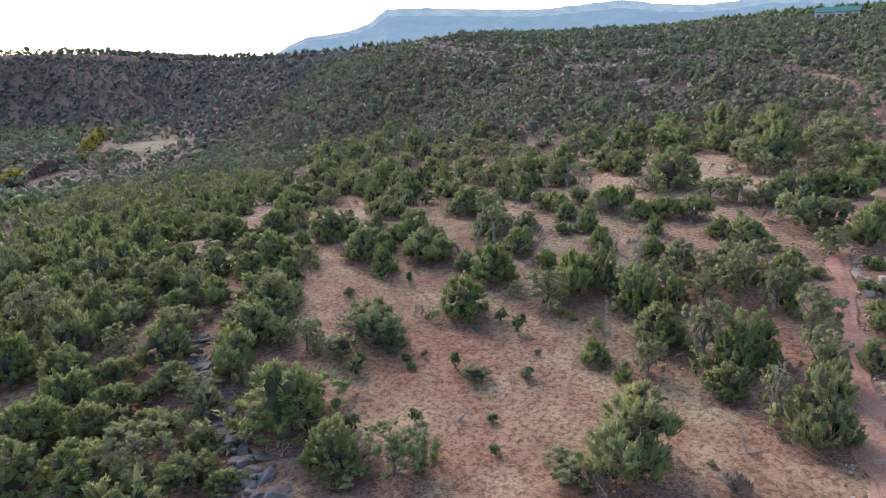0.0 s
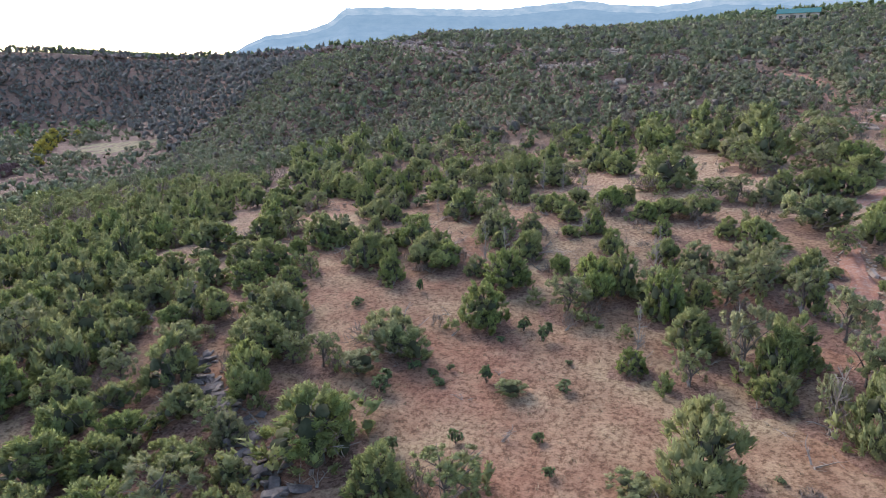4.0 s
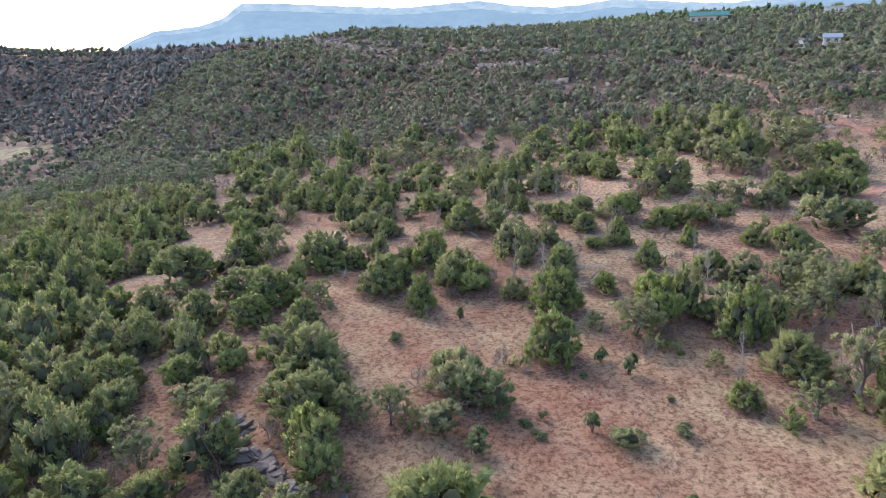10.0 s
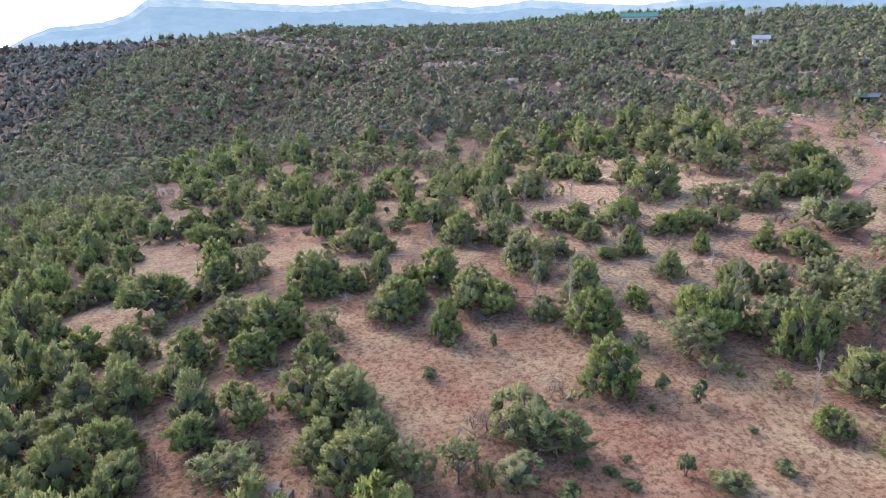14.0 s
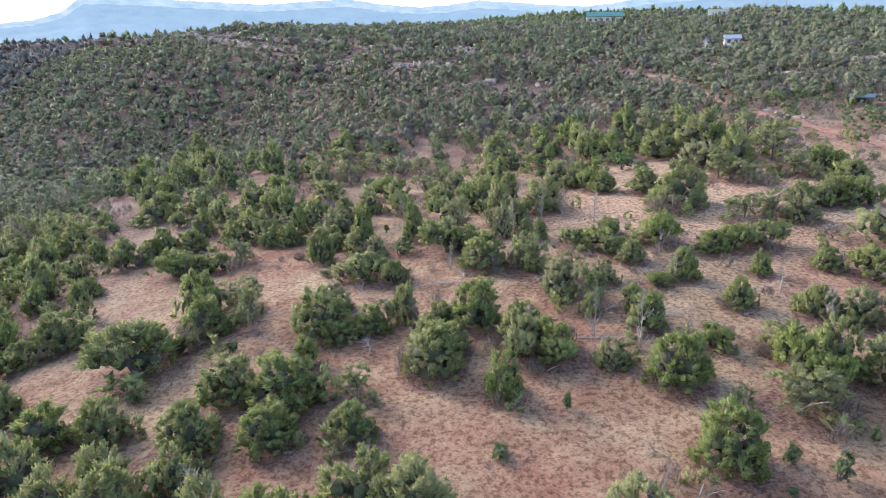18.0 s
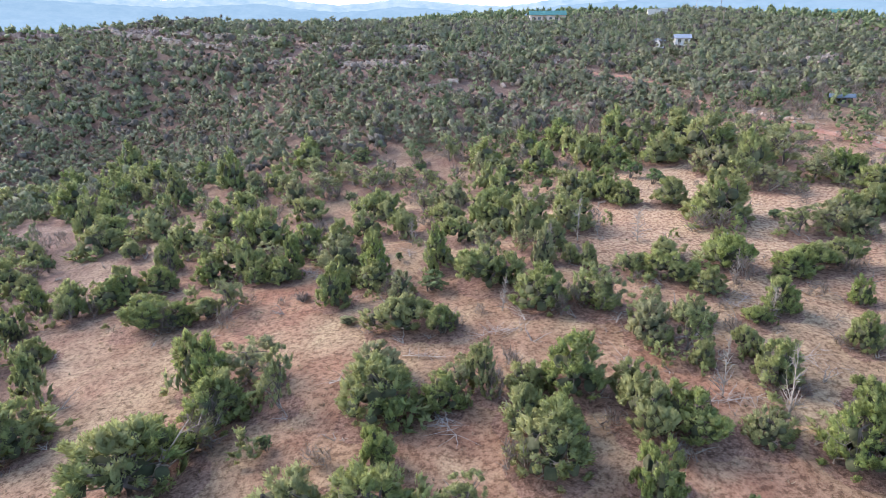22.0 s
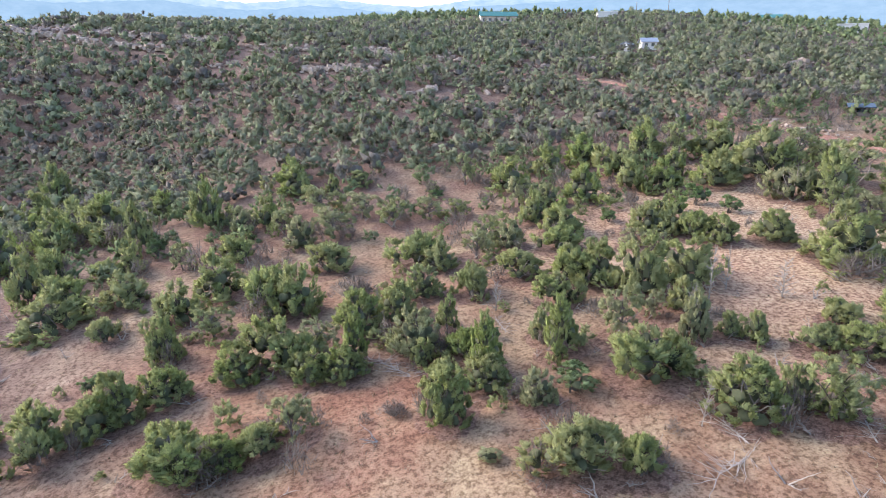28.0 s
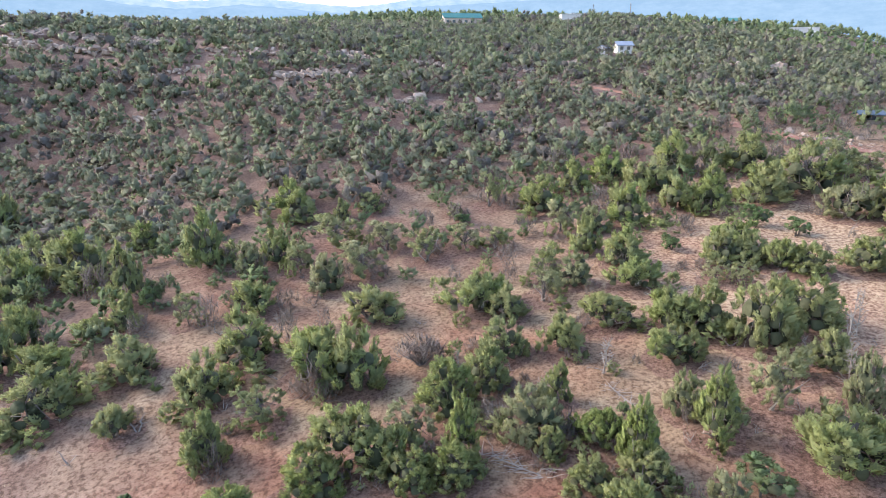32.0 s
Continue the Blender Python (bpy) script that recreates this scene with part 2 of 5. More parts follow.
# swells and hollows: middle, reach and height
NEAR_FORMS = [
    (-60, 15, 36, 2.36), (-60, 70, 36, -1.26), (-60, 125, 36, 2.25), (-60, 180, 36, -14.73),
    (-15, 15, 36, 1.83), (-15, 70, 36, -0.54), (-15, 125, 36, -3.51), (-15, 180, 36, 4.20),
    (30, 15, 36, -5.87), (30, 70, 36, 2.64), (30, 125, 36, -4.18), (30, 180, 36, -3.17),
    (75, 15, 36, -0.33), (75, 70, 36, -4.85), (75, 125, 36, 2.47), (75, 180, 36, -0.55),
]
FAR_FORMS = [
    (-110, 60, 72, -13.98), (-110, 180, 64, -7.06), (-110, 290, 64, 5.19), (-220, 130, 80, -19.00),
    (-230, 250, 72, -33.73), (-270, 380, 80, 2.53), (-420, 320, 112, -35.05), (-430, 120, 112, -11.92),
    (0, 270, 64, 7.22), (100, 270, 64, -3.97), (210, 250, 88, 17.82), (-60, 400, 88, -6.14),
    (120, 400, 96, 14.10), (330, 400, 120, 8.04), (200, 80, 80, 5.59), (360, 200, 120, -13.25), (285, 300, 70, 6), (345, 300, 50, 17),
    (100, -60, 80, 14.45), (-60, -70, 80, -6.24),
]



def land(x, y):
    """Height of the ground, in metres, without its small bumps."""
    x, y = np.asarray(x, float), np.asarray(y, float)
    h = 0.707 + -0.02715 * x + 0.11008 * y
    for a, b, r, dz in NEAR_FORMS + FAR_FORMS:
        h = h + dz * np.exp(-((x - a) ** 2 + (y - b) ** 2) / (2 * r * r))
    # the canyon and the bluff that closes it
    edge = rim_distance(x, y)
    top = 37 + 0.012 * (x + 285) + 9.5 * step(-340, -480, x)
    floor = -18 + 10 * step(-150, -60, x) + 4 * np.sin(x / 60)
    rise = 0.88 * step(-150, -4, edge) + 0.12 * step(-4, 2, edge)
    bluff = floor + (top - floor) * rise
    west = step(-95, -175, x) * step(60, 170, y + 0.25 * (-x - 100))
    h = h * (1 - west) + bluff * west
    # the shoulder of the bluff stands highest beside the canyon's bend
    h = h + 5.0 * np.exp(-((x + 92) ** 2 + (y - 308) ** 2) / (2 * 38**2))
    # beyond the tableland the country falls away to the foot of the mesa
    out = step(520, 1100, np.hypot(x, y - 60) + 110 * step(-200, -120, x))
    return h * (1 - out) + (-30) * out


RIM = [(-900, 60), (-640, 250), (-470, 375), (-285, 420), (-190, 370), (-97, 298), (-40, 262), (40, 250)]


def rim_distance(x, y):
    """How far a place lies behind the rim of the bluff; below nought it lies on the canyon's side."""
    best = np.full(np.broadcast(x, y).shape, 1e9)
    sign = np.ones_like(best)
    for (ax, ay), (bx, by) in zip(RIM, RIM[1:]):
        ux, uy = bx - ax, by - ay
        k = np.clip(((x - ax) * ux + (y - ay) * uy) / (ux * ux + uy * uy), 0, 1)
        dx, dy = x - ax - k * ux, y - ay - k * uy
        d = np.hypot(dx, dy)
        s = np.where(ux * dy - uy * dx > 0, 1.0, -1.0)
        sign = np.where(d < best, s, sign)
        best = np.minimum(best, d)
    return best * sign


def rough(x, y):
    """Small bumps of the ground."""
    return 0.10 * np.sin(x * 0.9 + 1.3 * np.sin(y * 0.37)) * np.sin(y * 0.8 + np.sin(x * 0.41)) + 0.05 * np.sin(x * 2.3 + y * 1.1) * np.sin(y * 2.7 - x * 0.6)


def ground_at(x, y):
    return land(x, y) + rough(np.asarray(x, float), np.asarray(y, float))


def spaced(inner_a, inner_b, gap, outer, growth=1.16):
    right, left, s = [inner_b], [inner_a], gap
    while right[-1] < outer:
        s = min(s * growth, 400) if right[-1] > 450 else min(s * growth, 11)
        right.append(right[-1] + s)
    s = gap
    while left[-1] > -outer:
        s = min(s * growth, 400) if left[-1] < -700 else min(s * growth, 11)
        left.append(left[-1] - s)
    return np.array(left[::-1] + list(np.arange(inner_a + gap, inner_b, gap)) + right)


def mesh_from(name, verts, faces, mat, smooth=False, normals=None, slots=None):
    """A mesh from arrays: verts (n, 3), faces (m, 3 or 4)."""
    me = bpy.data.meshes.new(name)
    verts, faces = np.asarray(verts, np.float32), np.asarray(faces, np.int32)
    me.vertices.add(len(verts))
    me.vertices.foreach_set("co", verts.ravel())
    k = faces.shape[1]
    me.loops.add(faces.size)
    me.loops.foreach_set("vertex_index", faces.ravel())
    me.polygons.add(len(faces))
    me.polygons.foreach_set("loop_start", np.arange(0, faces.size, k, dtype=np.int32))
    me.polygons.foreach_set("use_smooth", np.full(len(faces), smooth))
    for one in mat if isinstance(mat, tuple) else (mat,):
        me.materials.append(one)
    if slots is not None:
        me.polygons.foreach_set("material_index", np.asarray(slots, np.int32))
    me.update(calc_edges=True)
    if normals is not None:
        # leaves of a clump share its soft shading
        soft = me.attributes.new("custom_normal", "FLOAT_VECTOR", "POINT")
        soft.data.foreach_set("vector", np.asarray(normals, np.float32).ravel())
    return me


def grid_mesh(name, xs, ys, height, mat):
    gx, gy = np.meshgrid(xs, ys)
    v = np.stack([gx, gy, height(gx, gy)], -1).reshape(-1, 3)
    nx, ny = len(xs), len(ys)
    i = (np.arange(ny - 1)[:, None] * nx + np.arange(nx - 1)[None]).ravel()
    return mesh_from(name, v, np.stack([i, i + 1, i + 1 + nx, i + nx], 1), mat, True)


GROUND_X, GROUND_Y = spaced(-60, 90, 1.2, 4800), spaced(-5, 140, 1.2, 4800)
ground = new("ground", grid_mesh("ground", GROUND_X, GROUND_Y, ground_at, SOIL))
tagged(ground, "red sandy soil with patches of dry grass", "ground", kind="structure")


# ---- the dirt road ----
def smooth_line(points, gap):
    """A rounded line through the points, as an array of places."""
    p = np.array([points[0], *points, points[-1]], float)
    out = []
    for a, b, c, d in zip(p, p[1:], p[2:], p[3:]):
        k = max(2, int(np.hypot(*(c - b)) / gap))
        t = (np.arange(k) / k)[:, None]
        out.append(0.5 * (2 * b + (c - a) * t + (2 * a - 5 * b + 4 * c - d) * t**2 + (3 * b - a - 3 * c + d) * t**3))
    return np.concatenate(out + [p[-1:]])


def ribbon(line, half, lift, wobble=0.35):
    """A strip that lies on the ground, with a worn and uneven border and two wheel ruts."""
    way = np.gradient(line, axis=0)
    way /= np.hypot(way[:, 0], way[:, 1])[:, None]
    side = np.stack([way[:, 1], -way[:, 0]], 1)
    across = np.array([-1, -0.8, -0.55, -0.3, 0, 0.3, 0.55, 0.8, 1])
    rut = np.array([-0.06, 0.02, -0.05, 0.02, 0.05, 0.02, -0.05, 0.02, -0.06])
    n = len(line)
    s = np.arange(n)
    v = []
    for j, a in enumerate(across):
        w = half * a * (1 + wobble * np.sin(s * 0.71 + j) * np.sin(s * 0.23 + 2 * a))
        q = line + side * w[:, None]
        v.append(np.column_stack([q, ground_at(q[:, 0], q[:, 1]) + lift + rut[j]]))
    v = np.stack(v, 1).reshape(-1, 3)
    k = len(across)
    i = (np.arange(n - 1)[:, None] * k + np.arange(k - 1)[None]).ravel()
    return v, np.stack([i, i + 1, i + 1 + k, i + k], 1)


ROAD_LINE = smooth_line([(45, -40), (47, 0), (48, 17), (48.8, 25), (49.8, 34), (51.6, 46), (53.7, 60), (56.3, 70), (62, 77), (70, 85), (77, 93), (80, 102), (78.4, 110), (76, 119.5), (73.5, 132), (73, 147), (74.5, 160), (76, 172), (75, 184), (66, 196), (50, 207)], 0.8)
v, f = ribbon(ROAD_LINE, 1.0 + 0.25 * step(70, 95, ROAD_LINE[:, 1]), 0.12)
road = tagged(new("road", mesh_from("road", v, f, TRACK, True)), "narrow dirt road of packed red earth", "road", kind="structure")


# ---- plants ----
def unit(v):
    return v / np.linalg.norm(v, axis=-1, keepdims=True)


def joined(*pieces):
    """Several pieces of (corners, faces, facings) as one."""
    vs, fs, os, n = [], [], [], 0
    for v, f, o in pieces:
        vs.append(v)
        fs.append(f + n)
        os.append(o)
        n += len(v)
    return np.concatenate(vs), np.concatenate(fs), np.concatenate(os)


def soup(v, facing):
    """Loose triangles (n, 3, 3) as corners, faces and facings."""
    return v.reshape(-1, 3), np.arange(v.shape[0] * 3).reshape(-1, 3), facing.reshape(-1, 3)


def blades(rng, lobes, count, size, lift=0.55, slim=0.5):
    """Loose pointed blades on the outside of a group of lobes (x, y, z, rx, ry, rz)."""
    lobes = np.asarray(lobes, float)
    which = rng.integers(len(lobes), size=count)
    d = unit(rng.normal(size=(count, 3)))
    d[:, 2] = np.where(d[:, 2] < -0.35, -d[:, 2], d[:, 2])
    at = lobes[which, :3] + d * lobes[which, 3:] * (1.05 - 0.3 * rng.random(count) ** 2)[:, None]
    grow = unit(0.8 * d + np.array([0, 0, lift]) + 0.45 * rng.normal(size=(count, 3)))
    side = unit(np.cross(grow, rng.normal(size=(count, 3))))
    s = size * (0.55 + 0.9 * rng.random(count))[:, None]
    v = np.stack([at - grow * s * 0.5 + side * s * slim, at + grow * s * 0.9, at - grow * s * 0.5 - side * s * slim], 1)
    facing = unit(0.6 * d + 0.3 * np.cross(grow, side) + np.array([0, 0, 0.25]))
    back = np.sum(np.cross(v[:, 1] - v[:, 0], v[:, 2] - v[:, 0]) * facing, 1) < 0
    v[back] = v[back][:, ::-1]
    return soup(v, np.repeat(facing[:, None], 3, 1))


def plumes(rng, lobes, count, long, wide, lift=0.9, rings=1, segs=4, ragged=0.22, lean=0.6, body=0.6):
    """Upright tapering sprays of foliage that clothe a group of lobes (x, y, z, rx, ry, rz).

    Gives corners, faces and facings, and the frames of the sprays for the fringe that grows on them."""
    lobes = np.asarray(lobes, float)
    share = lobes[:, 3] * lobes[:, 5]
    tries = count * 4
    which = rng.choice(len(lobes), tries, p=share / share.sum())
    d = unit(rng.normal(size=(tries, 3)))
    d[:, 2] = np.where(d[:, 2] < -0.45, -d[:, 2], d[:, 2])
    at = lobes[which, :3] + d * lobes[which, 3:] * (0.98 - 0.25 * rng.random(tries) ** 2)[:, None]
    inside = np.zeros(tries, bool)
    for k, q in enumerate(lobes):
        inside |= (which != k) & (np.sum(((at - q[:3]) / q[3:]) ** 2, 1) < 0.62)
    best = np.argsort(inside, kind="stable")[:count]
    at, d = at[best], d[best]
    axis = unit(lean * d + np.array([0, 0, lift]) + 0.20 * rng.normal(size=(count, 3)))
    u = unit(np.cross(axis, rng.normal(size=(count, 3))))
    w = np.cross(axis, u)
    tall = long * (0.55 + 0.9 * rng.random(count) ** 1.5)
    thick = wide * (0.7 + 0.6 * rng.random(count))
    at[:, 2] = np.maximum(at[:, 2], 0.40 * tall)
    heights = {1: (0.5,), 2: (0.30, 0.68), 3: (0.22, 0.52, 0.80)}[rings]
    radii = {1: (1.0,), 2: (0.95, 0.80), 3: (0.75, 1.0, 0.66)}[rings]
    pts, nor = [at - axis * 0.5 * tall[:, None]], [-axis]
    for h, r in zip(heights, radii):
        for j in range(segs):
            a = 2 * math.pi * j / segs + 0.6 * h * segs
            out = math.cos(a) * u + math.sin(a) * w
            reach = body * thick * r * (1 + ragged * rng.normal(size=count))
            pts.append(at + axis * ((h - 0.5 + 0.06 * rng.normal(size=count)) * tall)[:, None] + out * reach[:, None])
            nor.append(out + axis * (h - 0.45))
    pts.append(at + axis * (0.5 + 0.12 * rng.normal(size=count))[:, None] * tall[:, None] + 0.3 * thick[:, None] * rng.normal(size=(count, 3)))
    nor.append(axis)
    v, n = np.stack(pts, 1), np.stack(nor, 1)
    facing = unit(0.5 * unit(n) + 0.8 * unit(v - np.array([0, 0, 0.25])) + np.array([0, 0, 0.1]) + 0.20 * rng.normal(size=n.shape))
    one, top = [], 1 + rings * segs
    for j in range(segs):
        k = (j + 1) % segs
        one.append((0, 1 + k, 1 + j))
        for r in range(rings - 1):
            o = 1 + r * segs
            one += [(o + j, o + k, o + segs + k), (o + j, o + segs + k, o + segs + j)]
        one.append((top - segs + j, top - segs + k, top))
    f = (np.array(one)[None] + (np.arange(count) * v.shape[1])[:, None, None]).reshape(-1, 3)
    return (v.reshape(-1, 3), f, facing.reshape(-1, 3)), (at, axis, u, w, d, tall, thick)


def fringe(rng, frames, count, size, slim=0.16, spread=0.45, wild=0.22):
    """Fine loose sprigs that clothe the sprays and break their outline."""
    at, axis, u, w, d, tall, thick = frames
    k = rng.integers(len(at), size=count)
    a, h = rng.random(count) * 6.283, -0.45 + 0.95 * rng.random(count)
    out = np.cos(a)[:, None] * u[k] + np.sin(a)[:, None] * w[k]
    reach = thick[k] * np.sqrt(np.clip(1 - (h / 0.62) ** 2, 0.05, 1)) * (0.55 + 0.5 * rng.random(count))
    base = at[k] + axis[k] * (h * tall[k])[:, None] + out * reach[:, None]
    grow = unit(axis[k] + spread * out + 0.28 * rng.normal(size=(count, 3)))
    side = unit(np.cross(grow, out + 0.6 * rng.normal(size=(count, 3))))
    s = size * (0.5 + rng.random(count))[:, None]
    v = np.stack([base + side * s * slim - grow * s * 0.4, base + grow * s * 0.75, base - side * s * slim - grow * s * 0.4], 1)
    dome = unit(base - np.array([0, 0, 0.25]))
    facing = unit((0.2 + 1.4 * wild) * out + 0.7 * dome + wild * rng.normal(size=(count, 3)) + np.array([0, 0, 0.15]))
    back = np.sum(np.cross(v[:, 1] - v[:, 0], v[:, 2] - v[:, 0]) * facing, 1) < 0
    v[back] = v[back][:, ::-1]
    return soup(v, np.repeat(facing[:, None], 3, 1))


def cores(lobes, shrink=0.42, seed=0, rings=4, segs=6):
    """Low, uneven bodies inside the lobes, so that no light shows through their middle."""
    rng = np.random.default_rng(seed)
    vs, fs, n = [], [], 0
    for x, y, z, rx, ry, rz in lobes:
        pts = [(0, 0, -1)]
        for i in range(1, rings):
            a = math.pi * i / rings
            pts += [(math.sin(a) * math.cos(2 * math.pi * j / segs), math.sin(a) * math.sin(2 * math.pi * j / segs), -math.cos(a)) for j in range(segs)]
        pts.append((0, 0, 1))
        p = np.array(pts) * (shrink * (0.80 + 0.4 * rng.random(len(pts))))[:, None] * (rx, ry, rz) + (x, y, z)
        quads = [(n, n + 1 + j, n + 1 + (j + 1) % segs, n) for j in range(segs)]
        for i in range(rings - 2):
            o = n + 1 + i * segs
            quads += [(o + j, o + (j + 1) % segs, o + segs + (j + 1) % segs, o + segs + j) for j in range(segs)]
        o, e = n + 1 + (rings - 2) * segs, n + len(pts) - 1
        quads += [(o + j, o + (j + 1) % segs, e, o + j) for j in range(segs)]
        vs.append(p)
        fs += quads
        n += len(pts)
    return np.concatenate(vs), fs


def sticks(paths, sides=4):
    """Round limbs along lines of (x, y, z, radius), as one set of verts and quads."""
    vs, fs, n = [], [], 0
    for path in paths:
        p = np.asarray(path, float)
        way = unit(np.gradient(p[:, :3], axis=0) + 1e-9)
        a = unit(np.cross(way, [0.31, 0.94, 0.12]))
        b = np.cross(way, a)
        for i in range(len(p)):
            for j in range(sides):
                t = 2 * math.pi * j / sides
                vs.append(p[i, :3] + p[i, 3] * (math.cos(t) * a[i] + math.sin(t) * b[i]))
        for i in range(len(p) - 1):
            o = n + i * sides
            fs += [(o + j, o + (j + 1) % sides, o + sides + (j + 1) % sides, o + sides + j) for j in range(sides)]
        n += len(p) * sides
    return np.array(vs), fs


def bough(rng, start, end, r0, r1, bend=0.15, count=5):
    """A crooked line from start to end with a radius that tapers."""
    start, end = np.asarray(start, float), np.asarray(end, float)
    t = np.linspace(0, 1, count)[:, None]
    p = start + (end - start) * t
    wander = np.cumsum(rng.normal(size=(count, 3)), axis=0) * bend * np.linalg.norm(end - start) / count
    p = p + wander * t
    return np.column_stack([p, (r0 + (r1 - r0) * t[:, 0])])


def poly_mesh(name, v, f, mat):
    me = bpy.data.meshes.new(name)
    me.from_pydata([tuple(q) for q in v], [], [tuple(dict.fromkeys(q)) for q in f])
    for one in mat if isinstance(mat, tuple) else (mat,):
        me.materials.append(one)
    me.update()
    return me


def part(name, me, parent, label=""):
    ob = new(name, me)
    ob.parent = parent
    return tagged(ob, label) if label else ob


def crown_lobes(rng, kind):
    """Lobes of a crown of unit width and height."""
    lobes = []
    if kind == "juniper":
        for i in range(8):
            a, r, w = i * 0.785 + 0.5 * rng.random(), 0.27 + 0.06 * rng.random(), 0.17 + 0.05 * rng.random()
            lobes.append((r * math.cos(a), r * math.sin(a), 0.13 + 0.10 * rng.random(), w, w, w * 1.15))
        for i in range(6):
            a, r, w = i * 1.047 + 0.8 * rng.random(), 0.12 + 0.14 * rng.random(), 0.16 + 0.06 * rng.random()
            lobes.append((r * math.cos(a), r * math.sin(a), 0.40 + 0.16 * rng.random(), w, w, w * (1.2 + 0.5 * rng.random())))
        for i in range(4):
            a, r, w = rng.random() * 6.283, 0.04 + 0.12 * rng.random(), 0.13 + 0.05 * rng.random()
            lobes.append((r * math.cos(a), r * math.sin(a), 0.66 + 0.16 * rng.random(), w, w, w * (1.3 + 0.6 * rng.random())))
        lobes += [(0, 0, 0.36, 0.32, 0.32, 0.34), (0, 0, 0.14, 0.34, 0.34, 0.20)]
    elif kind == "tall":
        for i in range(16):
            z = 0.12 + 0.74 * (i + rng.random()) / 16
            a, r = rng.random() * 6.283, (0.30 - 0.26 * max(0, z - 0.3)) * (0.6 + 0.4 * rng.random())
            w = 0.21 - 0.12 * z
            lobes.append((r * math.cos(a), r * math.sin(a), z, w, w, w * 0.9))
        lobes.append((0, 0, 0.44, 0.24, 0.24, 0.38))
    elif kind == "open":
        for i in range(26):
            z = 0.14 + 0.70 * rng.random()
            reach = 0.40 * math.sqrt(max(0.1, 1 - ((z - 0.42) / 0.55) ** 2))
            a, r = rng.random() * 6.283, reach * rng.random() ** 0.4
            w = 0.10 + 0.075 * rng.random()
            lobes.append((r * math.cos(a), r * math.sin(a), z, w, w, w * 1.0))
    elif kind == "pair":
        for cx, cz, k in ((-0.25, 0.32, 0.23), (0.22, 0.40, 0.26), (0.0, 0.20, 0.26)):
            lobes.append((cx, 0.08 * rng.normal(), cz, k, k, k * 1.3))
            for i in range(7):
                a = rng.random() * 6.283
                w = 0.10 + 0.06 * rng.random()
                lobes.append((cx + k * 0.85 * math.cos(a), k * 0.85 * math.sin(a), max(0.13, cz + k * (rng.random() - 0.4) * 1.7), w, w, w * 1.4))
    else:
        for i in range(7):
            a, r = rng.random() * 6.283, 0.26 * math.sqrt(rng.random())
            w = 0.2 + 0.08 * rng.random()
            lobes.append((r * math.cos(a), r * math.sin(a), 0.32 + 0.3 * rng.random(), w, w, w * 1.3))
    return lobes


def tree(name, kind, seed, leaf, count, size, bare=0, label="", category="", spread=1.0):
    """A tree one metre wide and high: stems with limbs, a crown of sprigs, and bleached bare boughs where it has them."""
    rng = np.random.default_rng(seed)
    root = new(name)
    lobes = crown_lobes(rng, kind)
    lines = []
    for k in range(1 if kind in ("tall", "open") else 3):
        foot = np.array([0.04 * rng.normal(), 0.04 * rng.normal(), -0.06])
        top = np.array([0.10 * rng.normal(), 0.10 * rng.normal(), 0.62])
        lines.append(bough(rng, foot, top, 0.028, 0.009, 0.3, 5))
    stems = list(lines)
    for x, y, z, *_ in lobes:
        base = stems[rng.integers(len(stems))][2 + rng.integers(3), :3] if kind != "shrub" else (0, 0, 0)
        lines.append(bough(rng, base, (x, y, z), 0.013, 0.004, 0.25, 3))
    v, f = sticks(lines, 3)
    part("trunk", poly_mesh("trunk", v, f, BARK), root, "crooked grey-brown trunk and limbs")
    if leaf is SAGE:
        v, f, facing = blades(rng, lobes, count, size, 0.9, 0.05)
    else:
        # size is the width of one spray; open crowns carry short ones, well apart
        short = kind in ("open", "shrub")
        body, frames = plumes(rng, lobes, count, size * (2.0 if short else 3.3), size, 0.45 if short else 0.75)
        v, f, facing = joined(body, fringe(rng, frames, count * 70, size * (0.58 if short else 0.66), 0.25, 1.0 if short else 0.45))
    slots = None
    # dark cores stand in for the shaded inside of the crown
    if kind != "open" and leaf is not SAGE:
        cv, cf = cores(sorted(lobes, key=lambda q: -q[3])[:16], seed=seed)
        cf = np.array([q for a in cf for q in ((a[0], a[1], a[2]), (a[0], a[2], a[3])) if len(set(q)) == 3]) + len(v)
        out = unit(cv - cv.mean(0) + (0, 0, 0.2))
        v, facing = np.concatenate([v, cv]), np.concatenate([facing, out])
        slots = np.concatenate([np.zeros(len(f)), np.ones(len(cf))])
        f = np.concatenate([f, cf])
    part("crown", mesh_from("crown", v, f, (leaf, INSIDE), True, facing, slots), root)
    if bare:
        part("deadwood", poly_mesh("deadwood", *sticks(snag_lines(rng, bare, 0.8), 3), DEAD), root, "bleached leafless boughs")
    return tagged(root, label, category)


def snag_lines(rng, count, reach):
    lines = []
    a0 = rng.random() * 6.283
    for k in range(count):
        a, z = a0 + 1.3 * rng.normal(), 0.25 + 0.65 * rng.random()
        end = np.array([0.47 * reach * math.cos(a) * (1.2 - 0.5 * z), 0.47 * reach * math.sin(a) * (1.2 - 0.5 * z), z * reach])
        main = bough(rng, (0.03 * rng.normal(), 0.03 * rng.normal(), 0.02), end, 0.017, 0.004, 0.35, 6)
        lines.append(main)
        for j in range(4):
            s = main[2 + rng.integers(3)]
            lines.append(bough(rng, s[:3], s[:3] + 0.17 * unit(rng.normal(size=3) + (0, 0, 0.5)), s[3] * 0.6, 0.0025, 0.3, 4))
    return lines


